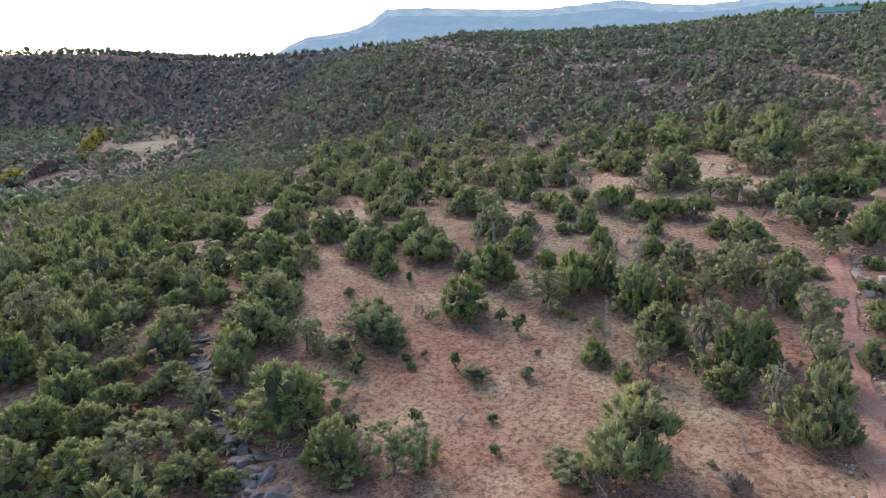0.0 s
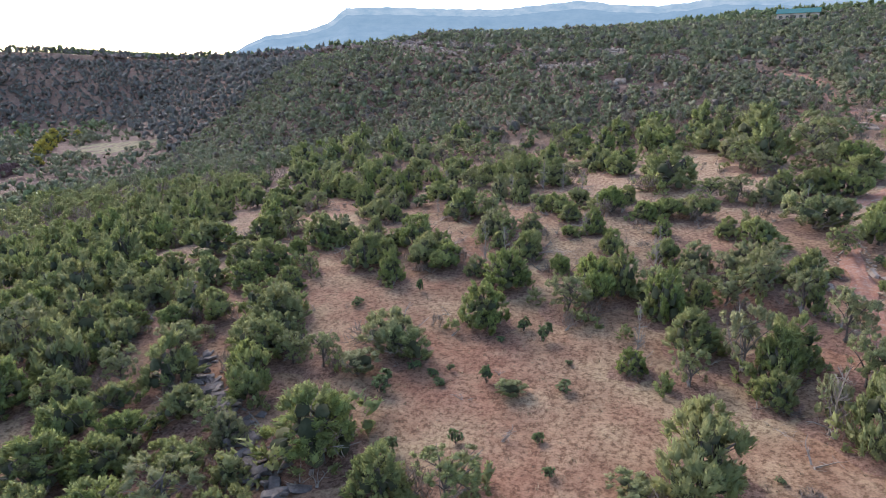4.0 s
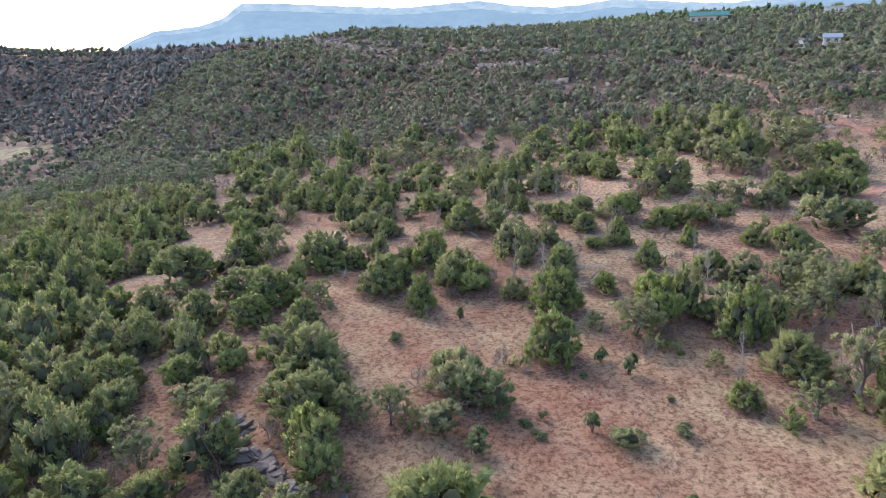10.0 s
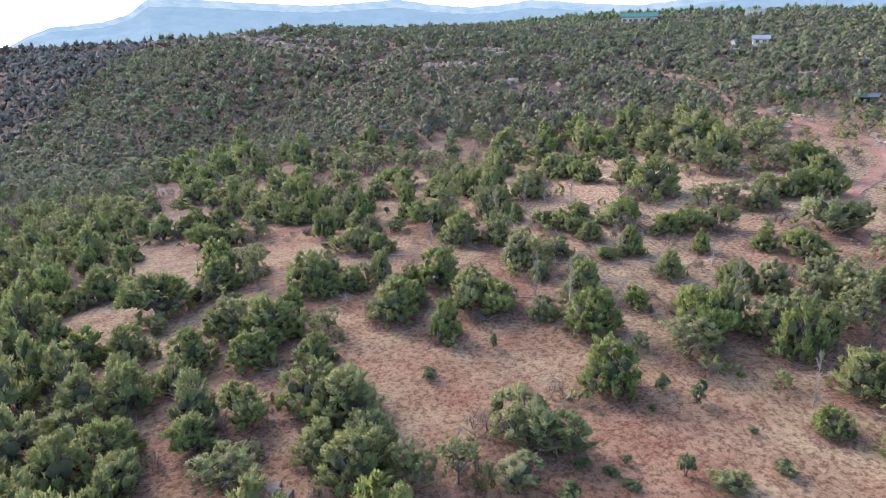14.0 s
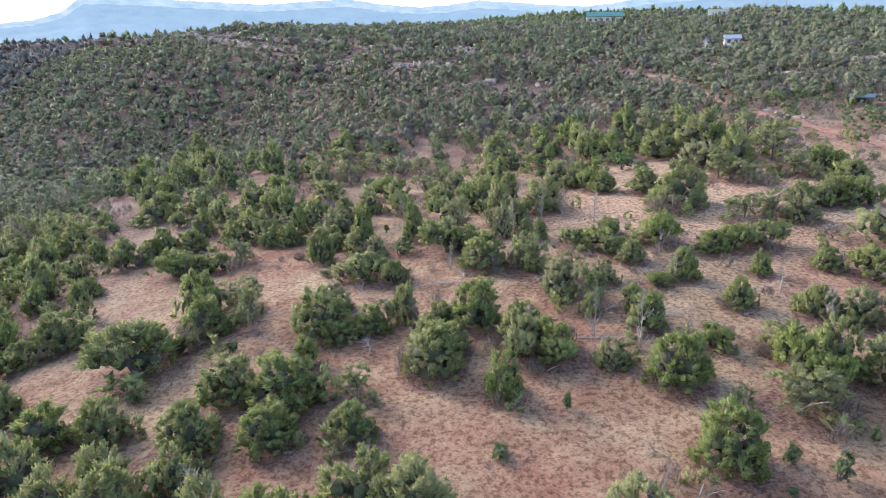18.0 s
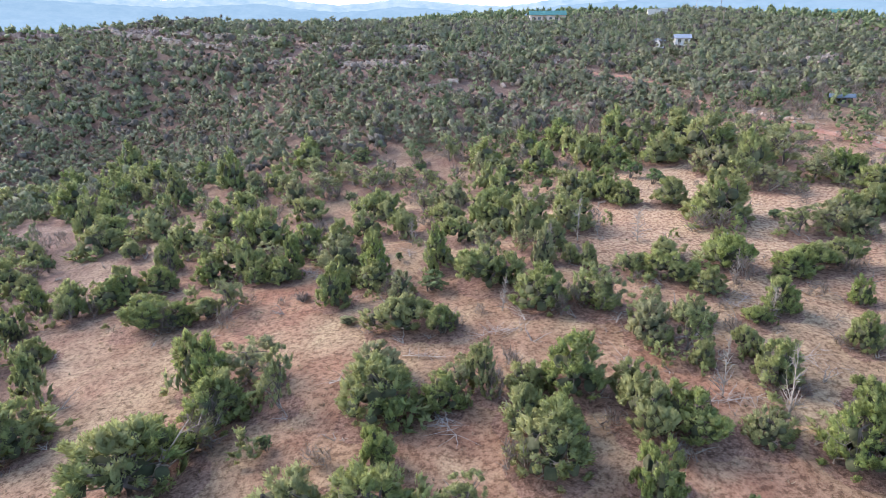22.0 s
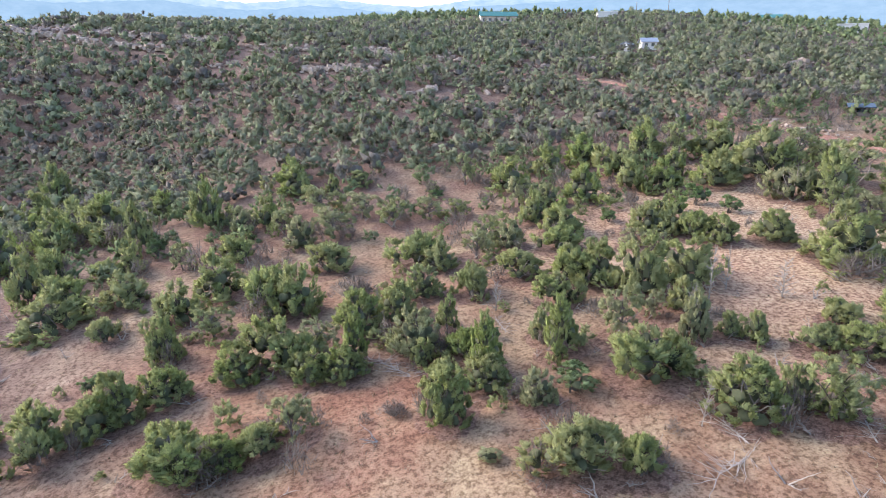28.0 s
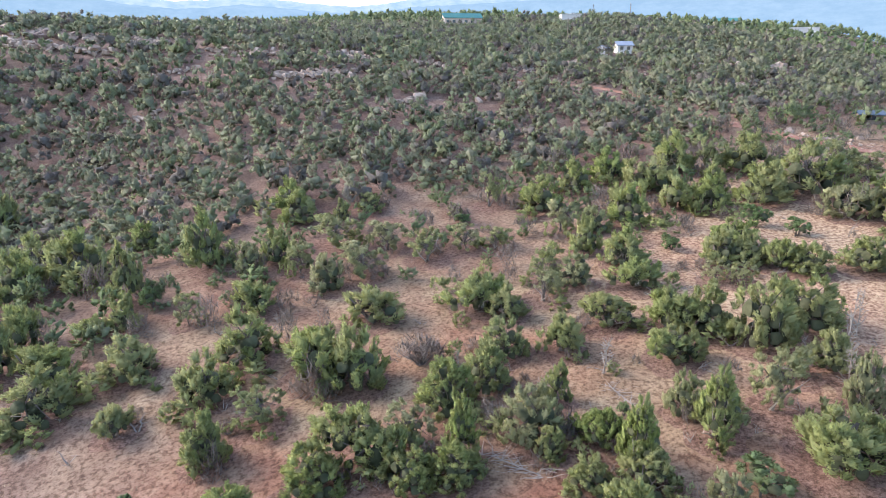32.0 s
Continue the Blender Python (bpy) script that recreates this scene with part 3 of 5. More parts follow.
# ---- the woods ----
def wood_template(seed, kind, count, size, loose, tall=2.0, body=0.6, grain=0.8, chip=0.3, wild=0.08):
    """One tree of the woods: sprays of foliage and loose sprigs."""
    rng = np.random.default_rng(seed)
    mass, frames = plumes(rng, crown_lobes(rng, kind), count, size * tall, size, 0.5, ragged=0.25, body=body, lean=0.9)
    return joined(mass, fringe(rng, frames, loose, size * grain, chip, 0.6, wild))


def twig_template(seed, kind, count, size):
    """One leafless bush: thin loose twigs."""
    rng = np.random.default_rng(seed)
    return blades(rng, crown_lobes(rng, kind), count, size, 0.7, 0.045)


def wood(name, places, templates, mat, label, rng):
    """Many trees in one mesh: each row of places is x, y, width, height."""
    which = rng.integers(len(templates), size=len(places))
    chunks, facings, corners, base = [], [], [], 0
    for k, (q, f, o) in enumerate(templates):
        p = places[which == k]
        if not len(p):
            continue
        a = rng.random(len(p)) * 6.283
        c, s = np.cos(a)[:, None], np.sin(a)[:, None]
        x = (q[None, :, 0] * c - q[None, :, 1] * s) * p[:, 2:3] + p[:, 0:1]
        y = (q[None, :, 0] * s + q[None, :, 1] * c) * p[:, 2:3] + p[:, 1:2]
        z = q[None, :, 2] * p[:, 3:4] + (ground_at(p[:, 0], p[:, 1]) - 0.1)[:, None]
        chunks.append(np.stack([x, y, z], -1).reshape(-1, 3))
        corners.append((f[None] + (base + np.arange(len(p)) * len(q))[:, None, None]).reshape(-1, 3))
        base += len(p) * len(q)
        facings.append(np.stack([o[None, :, 0] * c - o[None, :, 1] * s, o[None, :, 0] * s + o[None, :, 1] * c, o[None, :, 2] + 0 * c], -1).reshape(-1, 3))
    v = np.concatenate(chunks)
    ob = new(name, mesh_from(name, v, np.concatenate(corners), mat, True, np.concatenate(facings)))
    return tagged(ob, label, "trees", kind="stuff")


def scatter(rng, x0, x1, y0, y1, gap, keep):
    """Places on a shaken grid, kept by a chance from 0 to 1."""
    gx, gy = np.meshgrid(np.arange(x0, x1, gap), np.arange(y0, y1, gap))
    x = gx.ravel() + gap * (rng.random(gx.size) - 0.5) * 0.95
    y = gy.ravel() + gap * (rng.random(gx.size) - 0.5) * 0.95
    ok = rng.random(gx.size) < keep(x, y)
    return x[ok], y[ok]


def patch(x, y, reach, seed):
    """Broad drifts from 0 to 1."""
    return 0.5 + 0.5 * np.sin(x / reach + seed + 1.7 * np.sin(y / reach * 0.7 + seed)) * np.sin(y / reach + 2.1 * seed + 1.3 * np.sin(x / reach * 0.6))


def road_gap(x, y, half=3.6):
    near = np.full(np.shape(x), 1e9)
    for qx, qy in ROAD_LINE[::3]:
        near = np.minimum(near, np.hypot(x - qx, y - qy))
    return (near > half).astype(float)


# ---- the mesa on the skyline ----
# aerial haze painted as a blue colour that glows by itself
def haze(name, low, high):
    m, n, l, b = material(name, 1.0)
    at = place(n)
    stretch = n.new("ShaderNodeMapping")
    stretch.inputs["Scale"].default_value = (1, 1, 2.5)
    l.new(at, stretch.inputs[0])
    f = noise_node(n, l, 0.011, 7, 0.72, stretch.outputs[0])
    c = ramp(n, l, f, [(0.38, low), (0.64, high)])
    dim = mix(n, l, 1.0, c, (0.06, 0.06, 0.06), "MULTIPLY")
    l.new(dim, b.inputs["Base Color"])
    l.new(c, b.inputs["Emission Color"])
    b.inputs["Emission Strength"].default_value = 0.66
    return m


# bearing east of the y axis and height above the eye, both in degrees
SKYLINE = [(-75, 0.3), (-36.5, 1.2), (-34.9, 2.2), (-33.9, 2.75), (-32.5, 3.4), (-29.4, 3.84), (-28, 4.2), (-27, 4.6), (-26.2, 5.2), (-25.4, 5.8), (-22, 5.9), (-17.5, 5.8), (-12, 5.7), (-9.3, 5.95), (-6.5, 6.2), (-4.9, 6.3), (-2, 5.9), (1.2, 5.7), (4, 5.9), (6.3, 6.25), (9, 6.1), (11.9, 5.85), (15.7, 5.66), (18.7, 5.96), (20.5, 6.3), (30, 6.8), (40, 7.4), (62, 7.2), (75, 6)]


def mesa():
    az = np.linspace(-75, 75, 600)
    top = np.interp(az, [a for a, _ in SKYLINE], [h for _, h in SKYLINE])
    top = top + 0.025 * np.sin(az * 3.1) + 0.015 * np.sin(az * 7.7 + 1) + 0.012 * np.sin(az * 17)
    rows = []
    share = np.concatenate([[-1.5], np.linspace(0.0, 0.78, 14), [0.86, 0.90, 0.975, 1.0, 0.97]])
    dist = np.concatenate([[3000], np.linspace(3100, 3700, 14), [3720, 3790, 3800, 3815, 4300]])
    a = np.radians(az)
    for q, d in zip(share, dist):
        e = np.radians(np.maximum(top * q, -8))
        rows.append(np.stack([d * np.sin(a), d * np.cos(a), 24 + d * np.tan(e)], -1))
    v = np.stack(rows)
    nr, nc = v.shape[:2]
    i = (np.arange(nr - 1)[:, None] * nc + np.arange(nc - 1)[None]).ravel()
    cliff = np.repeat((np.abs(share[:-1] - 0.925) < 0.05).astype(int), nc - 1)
    ob = new("backdrop", mesh_from("backdrop", v.reshape(-1, 3), np.stack([i, i + 1, i + 1 + nc, i + nc], 1), (haze("mesa_painted_haze", (0.160, 0.240, 0.310), (0.195, 0.275, 0.340)), haze("cliff_painted_haze", (0.20, 0.285, 0.35), (0.31, 0.37, 0.41))), True, None, cliff))
    tagged(ob, "long flat-topped mesa, its blue haze painted and glowing", "mesa", kind="structure")


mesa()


# bare and grassy openings: middle and reach
OPENINGS_1 = [
    (18, 18, 2.6), (26, 20, 3.0), (28, 28, 2.8), (6, 32, 2.9), (17, 28, 3.0), (34, 19, 2.3),
    (14, 21, 2.3), (41, 15, 2.3), (37, 23, 2.4), (25, 11, 2.4), (22, 13, 2.6), (29, 17, 2.3),
    (9, 36, 3.6), (44, 16, 1.9), (0, 38, 2.9), (12, 36, 3.3), (23, 31, 2.6), (6, 30, 2.5),
    (-13, 69, 3.1), (-13, 53, 1.9), (-60, 124, 3.9), (-83, 167, 3.4), (-45, 83, 2.7), (-34, 63, 2.2),
    (-32, 51, 2.5), (-10, 34, 1.9), (-6, 24, 1.9), (-2, 45, 2.2), (23, 80, 2.1), (37, 101, 3.1),
]
OPENINGS_2 = [
    (46, 112, 3.3), (45, 94, 2.9), (50, 70, 3.0), (36, 82, 1.7), (1, 70, 2.3), (9, 54, 2.5),
    (3, 74, 2.0), (8, 89, 1.5), (-4, 128, 1.9), (-21, 144, 2.1), (17, 117, 2.1), (-25, 123, 1.5),
    (-67, 176, 3.1), (-17, 64, 2.9), (29, 99, 2.0), (50, 105, 2.6), (44, 69, 2.2), (42, 59, 1.5),
    (-11, 66, 2.4), (-13, 62, 2.2), (-18, 53, 1.8), (-33, 73, 3.0), (-43, 93, 3.3), (-57, 119, 4.3),
    (-50, 115, 3.3), (-68, 171, 2.9), (-15, 78, 2.3), (-9, 110, 2.1), (-2, 71, 2.1), (-1, 61, 2.2),
]
OPENINGS_3 = [
    (8, 58, 2.2), (5, 47, 1.5), (-5, 47, 1.9), (27, 83, 2.0), (29, 74, 2.4), (46, 84, 2.9),
    (37, 72, 2.4), (45, 106, 3.6), (33, 118, 3.0), (18, 111, 2.3), (31, 67, 2.2), (23, 87, 1.8),
    (3, 138, 2.2), (-11, 142, 1.7), (8, 134, 1.9), (-6, 115, 1.5), (-4, 85, 1.6), (-15, 69, 2.5),
    (10, 52, 1.5), (7, 53, 1.5), (12, 43, 1.5), (-32, 67, 2.7), (-27, 67, 2.3), (52, 110, 2.4),
    (52, 94, 1.6), (-16, 145, 1.5), (-33, 117, 2.4), (-34, 109, 2.1), (-38, 105, 2.9), (-43, 101, 3.5),
]
OPENINGS_4 = [
    (-29, 98, 2.3), (-22, 89, 2.4), (-33, 91, 3.1), (-15, 97, 2.0), (-7, 96, 1.5), (-10, 101, 1.6),
    (25, 102, 2.7), (39, 102, 2.9), (16, 106, 2.0), (10, 122, 1.9), (9, 126, 1.6), (-11, 134, 1.6),
    (31, 90, 2.9), (39, 94, 2.0), (-4, 73, 2.0), (-5, 101, 1.7), (14, 122, 2.4), (-20, 123, 2.1),
    (-32, 113, 1.7), (20, 101, 1.6), (34, 98, 2.0), (0, 135, 1.7), (-39, 95, 3.2), (-26, 89, 2.3),
]
OPENINGS = OPENINGS_1 + OPENINGS_2 + OPENINGS_3 + OPENINGS_4


# ---- where the plants stand: x, y, width, height, plot by plot ----
JUNIPERS_1 = [
    (-0.6, 1.4, 4.3, 3.2), (3.1, 2.7, 5.1, 3.0), (9.3, 5.0, 3.5, 2.5), (-4.2, 5.1, 5.3, 3.5), (11.8, 5.6, 2.3, 1.5),
    (-0.7, 6.7, 4.0, 2.9), (7.6, 8.5, 2.6, 2.2), (3.5, 8.6, 3.6, 2.5), (17.5, 9.0, 4.1, 3.8), (-1.7, 10.0, 4.3, 3.1),
    (-14.7, 11.3, 4.8, 4.0), (-9.4, 11.9, 4.7, 3.4), (34.9, 13.4, 6.2, 5.7), (-0.3, 13.6, 3.5, 2.9), (3.2, 17.4, 4.4, 4.6),
    (-18.4, 19.1, 4.3, 3.7), (-17.3, 22.0, 4.5, 4.4), (0.6, 22.7, 5.4, 3.9), (-30.0, 22.8, 4.9, 4.1), (40.5, 23.6, 2.8, 2.6),
]
JUNIPERS_2 = [
    (46.9, 24.2, 2.4, 3.2), (-2.2, 24.8, 3.7, 2.7), (-16.1, 25.2, 4.7, 3.3), (-10.9, 26.2, 3.9, 3.3), (31.1, 26.7, 2.6, 1.9),
    (-8.3, 28.8, 3.6, 3.4), (-1.1, 29.0, 5.4, 4.0), (50.5, 29.1, 2.3, 2.4), (42.3, 29.5, 4.5, 4.2), (-4.1, 30.5, 4.9, 3.9),
    (35.7, 30.8, 4.8, 3.6), (-18.2, 31.2, 4.4, 3.7), (17.9, 32.3, 4.8, 4.1), (52.5, 36.1, 3.1, 2.6), (-10.5, 37.0, 4.2, 3.0),
    (-5.0, 37.1, 3.5, 2.6), (-15.8, 37.5, 4.1, 3.3), (-22.1, 39.2, 3.8, 3.4), (27.5, 39.3, 4.7, 5.0), (18.3, 40.6, 4.9, 4.3),
]
JUNIPERS_3 = [
    (5.5, 40.7, 3.1, 3.8), (-10.3, 41.8, 6.0, 4.3), (-14.4, 43.1, 5.0, 3.6), (53.5, 44.1, 2.5, 1.5), (28.3, 44.2, 3.6, 2.6),
    (0.6, 44.3, 5.1, 3.9), (42.2, 44.7, 4.2, 3.4), (23.2, 45.1, 2.8, 2.6), (10.3, 45.2, 4.7, 3.4), (46.9, 45.5, 3.8, 3.4),
    (7.6, 45.7, 4.1, 4.0), (46.3, 46.1, 3.1, 2.7), (-9.5, 46.7, 2.6, 3.4), (2.3, 47.2, 3.4, 2.5), (49.5, 47.5, 1.9, 1.4),
    (0.1, 48.6, 3.4, 3.3), (19.1, 48.8, 3.6, 3.3), (34.0, 49.1, 3.1, 3.7), (8.5, 49.3, 3.3, 2.9), (-23.8, 49.4, 8.0, 5.7),
]
JUNIPERS_4 = [
    (55.5, 50.6, 1.6, 1.4), (28.3, 51.0, 2.8, 3.0), (4.7, 51.2, 5.0, 4.2), (15.1, 51.7, 2.0, 2.1), (-4.4, 51.9, 3.6, 2.6),
    (-9.0, 52.0, 5.7, 4.3), (1.6, 52.2, 3.2, 2.3), (19.2, 52.4, 2.4, 2.7), (-36.8, 54.6, 3.2, 2.8), (43.9, 55.2, 4.8, 4.1),
    (-20.1, 55.3, 5.1, 3.7), (22.9, 56.4, 2.5, 1.8), (-34.2, 56.8, 5.3, 3.8), (56.2, 57.2, 4.9, 6.0), (33.8, 57.3, 2.2, 2.6),
    (25.9, 57.5, 3.1, 3.4), (41.1, 58.3, 3.3, 2.4), (-21.6, 60.1, 4.4, 5.3), (11.8, 61.8, 2.2, 2.3), (-2.6, 62.2, 3.2, 3.3),
]
JUNIPERS_5 = [
    (22.4, 62.4, 3.4, 2.4), (31.7, 63.4, 3.5, 2.6), (-6.0, 64.2, 5.5, 4.0), (6.9, 64.3, 5.4, 3.9), (34.4, 64.8, 4.7, 3.4),
    (38.0, 64.8, 4.7, 3.4), (20.7, 65.8, 4.4, 3.1), (27.4, 67.1, 5.4, 4.5), (3.6, 70.5, 6.2, 4.7), (22.6, 70.9, 3.4, 2.8),
    (14.4, 71.3, 2.2, 2.8), (29.4, 71.3, 2.6, 2.6), (-38.9, 71.6, 3.8, 2.7), (-11.5, 71.9, 3.7, 4.4), (13.1, 72.8, 2.1, 2.3),
    (-26.5, 74.1, 3.5, 2.5), (-23.9, 74.5, 3.5, 2.7), (-29.8, 74.7, 5.9, 4.2), (-7.4, 74.8, 3.9, 2.8), (-10.4, 76.4, 3.2, 2.3),
]
JUNIPERS_6 = [
    (53.2, 77.0, 3.9, 3.9), (50.2, 77.4, 3.9, 3.4), (58.6, 77.5, 4.9, 4.4), (12.8, 77.7, 3.5, 3.4), (-43.4, 78.1, 2.4, 2.9),
    (55.0, 78.3, 4.9, 3.8), (-7.2, 79.6, 3.7, 3.4), (-10.8, 80.0, 2.2, 2.3), (35.0, 80.8, 8.4, 6.1), (-17.2, 81.2, 3.8, 2.7),
    (-38.9, 81.4, 4.3, 4.5), (-19.8, 82.4, 3.8, 2.7), (-35.7, 82.6, 4.3, 3.4), (11.8, 83.1, 5.4, 5.9), (17.3, 83.5, 6.1, 4.7),
    (-34.1, 83.7, 4.3, 4.1), (-30.9, 84.5, 4.3, 3.1), (4.0, 84.7, 4.5, 3.6), (-43.8, 84.7, 3.0, 4.0), (62.2, 85.2, 5.9, 3.8),
]
JUNIPERS_7 = [
    (-25.2, 85.4, 4.7, 3.4), (-21.8, 86.0, 5.5, 4.9), (9.4, 86.9, 5.1, 4.8), (33.4, 88.3, 5.4, 3.9), (-14.4, 88.4, 4.7, 4.0),
    (7.6, 89.1, 4.6, 4.6), (-10.6, 89.4, 4.1, 3.8), (27.8, 90.7, 4.6, 3.3), (-2.3, 91.0, 3.9, 4.1), (-47.4, 91.5, 2.9, 2.5),
    (-31.4, 91.8, 3.5, 4.2), (63.5, 92.5, 5.5, 4.9), (3.8, 92.5, 5.2, 3.7), (26.5, 93.4, 4.0, 4.1), (-51.5, 94.4, 5.7, 3.9),
    (-19.5, 95.2, 5.4, 4.9), (24.7, 95.8, 4.0, 3.6), (50.5, 96.0, 6.3, 6.6), (22.8, 97.2, 5.0, 3.6), (11.2, 97.8, 5.2, 3.7),
]
JUNIPERS_8 = [
    (-37.5, 98.6, 3.2, 3.1), (-21.9, 98.6, 6.5, 5.5), (-3.2, 99.2, 4.4, 3.1), (-30.8, 99.9, 4.9, 4.2), (27.6, 100.5, 4.8, 3.7),
    (-4.8, 102.2, 5.8, 4.7), (-51.3, 102.9, 3.7, 2.8), (14.3, 103.3, 5.6, 4.0), (-43.5, 103.9, 5.6, 4.1), (-27.1, 104.4, 5.5, 4.4),
    (-14.5, 105.5, 5.8, 4.1), (-36.8, 107.3, 5.3, 3.7), (13.4, 109.2, 3.9, 4.1), (51.2, 109.5, 9.8, 7.0), (43.6, 109.9, 7.2, 5.2),
    (-43.5, 110.1, 6.1, 4.4), (36.2, 111.8, 6.1, 4.4), (23.7, 114.0, 6.1, 4.8), (-48.1, 114.1, 4.4, 5.5), (-25.0, 114.5, 5.6, 4.1),
]
JUNIPERS_9 = [
    (32.6, 114.8, 6.1, 5.5), (41.6, 116.8, 4.4, 4.0), (-40.4, 117.3, 3.6, 2.8), (-37.6, 117.7, 3.6, 3.3), (-46.8, 119.0, 5.0, 5.2),
    (27.4, 120.4, 3.6, 3.6), (53.0, 120.6, 8.2, 5.9), (35.4, 122.7, 7.5, 5.6), (17.1, 124.7, 7.0, 5.1), (-20.4, 126.4, 4.5, 4.2),
    (43.7, 127.1, 7.0, 6.2), (-54.6, 127.2, 7.5, 5.8), (26.2, 128.9, 5.9, 4.7), (-28.4, 129.4, 5.1, 6.8), (5.7, 129.5, 2.9, 1.7),
    (33.7, 130.8, 6.8, 5.0), (-49.8, 134.9, 6.5, 6.4), (-43.2, 135.8, 8.3, 6.1), (-9.5, 136.2, 3.0, 2.7), (-15.3, 137.9, 5.6, 4.4),
]
JUNIPERS_10 = [
    (-35.6, 142.4, 5.3, 3.7), (-15.5, 144.1, 6.3, 4.4), (-54.6, 144.3, 6.1, 4.2), (-49.5, 144.7, 7.4, 5.3), (-76.0, 155.7, 6.5, 5.1),
    (-58.5, 161.0, 7.5, 5.3), (-67.8, 165.7, 7.5, 6.5), (-58.9, 175.7, 6.5, 6.9),
]
JUNIPERS = JUNIPERS_1 + JUNIPERS_2 + JUNIPERS_3 + JUNIPERS_4 + JUNIPERS_5 + JUNIPERS_6 + JUNIPERS_7 + JUNIPERS_8 + JUNIPERS_9 + JUNIPERS_10
PINYONS_1 = [
    (5.6, 5.1, 4.9, 3.6), (21.1, 10.1, 4.9, 3.5), (5.1, 11.9, 2.8, 2.4), (3.2, 12.7, 3.5, 2.9), (-8.6, 16.9, 3.9, 3.3),
    (-20.3, 17.5, 4.9, 6.0), (45.3, 18.8, 4.0, 5.4), (-7.4, 22.1, 4.3, 3.1), (3.9, 22.7, 3.3, 2.9), (6.5, 22.7, 3.3, 3.3),
    (-6.9, 25.1, 1.8, 1.4), (35.0, 25.3, 3.3, 3.2), (0.8, 25.8, 3.7, 3.0), (46.8, 26.8, 4.1, 4.1), (38.8, 28.0, 4.3, 5.7),
    (47.3, 33.9, 4.3, 4.7), (25.0, 36.3, 5.0, 3.8), (44.9, 38.4, 3.9, 4.5), (33.1, 38.9, 5.1, 3.9), (39.2, 39.5, 4.8, 3.5),
]
PINYONS_2 = [
    (-5.1, 41.5, 2.9, 2.7), (14.4, 43.4, 3.0, 2.4), (39.6, 45.1, 3.9, 3.3), (43.2, 45.8, 3.8, 3.8), (36.8, 47.4, 3.8, 3.3),
    (41.9, 48.4, 4.0, 3.1), (-3.1, 53.2, 2.7, 2.4), (51.9, 53.6, 4.1, 3.5), (15.3, 54.0, 3.8, 4.0), (-15.7, 55.1, 2.7, 5.0),
    (13.1, 56.0, 3.8, 3.5), (-8.7, 57.0, 4.4, 3.1), (18.0, 57.9, 3.0, 2.5), (13.6, 57.9, 3.2, 3.6), (-18.3, 59.7, 5.3, 3.8),
    (11.6, 61.9, 4.9, 4.3), (10.9, 64.0, 2.5, 2.9), (-5.0, 71.0, 2.8, 2.9), (47.5, 72.5, 4.7, 3.4), (43.9, 72.8, 4.7, 4.1),
]
PINYONS_3 = [
    (40.3, 73.1, 4.7, 3.6), (10.4, 73.6, 2.7, 4.4), (-21.9, 74.7, 3.6, 3.8), (4.9, 76.1, 4.1, 4.9), (9.6, 78.2, 2.8, 2.8),
    (-0.2, 79.2, 3.0, 3.4), (-10.7, 82.7, 4.9, 4.1), (-18.4, 86.0, 4.2, 3.3), (49.2, 89.5, 5.1, 3.7), (58.1, 91.7, 5.6, 4.3),
    (20.3, 92.2, 3.3, 2.4), (47.0, 92.7, 5.1, 4.8), (-7.0, 93.1, 4.5, 3.6), (18.7, 94.2, 3.3, 2.4), (-27.5, 94.4, 4.4, 3.2),
    (59.6, 100.0, 8.7, 6.7), (1.8, 100.5, 4.4, 3.8), (6.8, 102.0, 4.5, 3.4), (4.7, 105.0, 3.5, 3.6), (63.9, 108.4, 5.5, 4.4),
]
PINYONS_4 = [
    (61.3, 111.6, 5.5, 5.8), (18.4, 114.4, 5.0, 3.6), (-31.4, 115.2, 3.6, 3.3), (-17.0, 115.5, 4.7, 4.3), (4.7, 116.0, 4.6, 3.3),
    (15.0, 116.4, 5.0, 4.5), (-12.5, 116.7, 6.0, 4.3), (-4.1, 117.1, 5.4, 4.2), (1.5, 117.6, 4.6, 3.3), (-18.6, 121.6, 4.3, 3.9),
    (-7.2, 122.8, 5.7, 4.1), (48.2, 124.0, 7.0, 6.3), (-24.1, 124.4, 3.6, 4.2), (-12.9, 126.6, 6.7, 4.6), (11.6, 130.3, 4.6, 5.5),
    (-5.0, 136.7, 4.4, 2.9), (-65.6, 143.0, 7.5, 6.1),
]
PINYONS = PINYONS_1 + PINYONS_2 + PINYONS_3 + PINYONS_4
TALL_JUNIPERS_1 = [
    (36.6, 37.2, 2.5, 3.9), (45.9, 38.2, 2.3, 3.5), (-1.5, 52.8, 2.9, 4.2), (-36.0, 64.0, 3.3, 5.0), (-0.5, 76.0, 3.8, 5.6),
    (-6.9, 76.1, 3.5, 5.7), (-15.9, 82.9, 3.1, 5.5), (-7.0, 84.9, 2.5, 3.6), (-37.3, 124.6, 4.8, 7.2),
]
TALL_JUNIPERS = TALL_JUNIPERS_1
HALF_BARE_JUNIPERS_1 = [
    (11.3, 12.3, 7.0, 5.0), (11.5, 26.3, 6.4, 4.6), (51.2, 62.6, 8.0, 5.7), (17.9, 68.4, 3.8, 2.7), (47.5, 99.8, 6.3, 5.8),
]
HALF_BARE_JUNIPERS = HALF_BARE_JUNIPERS_1
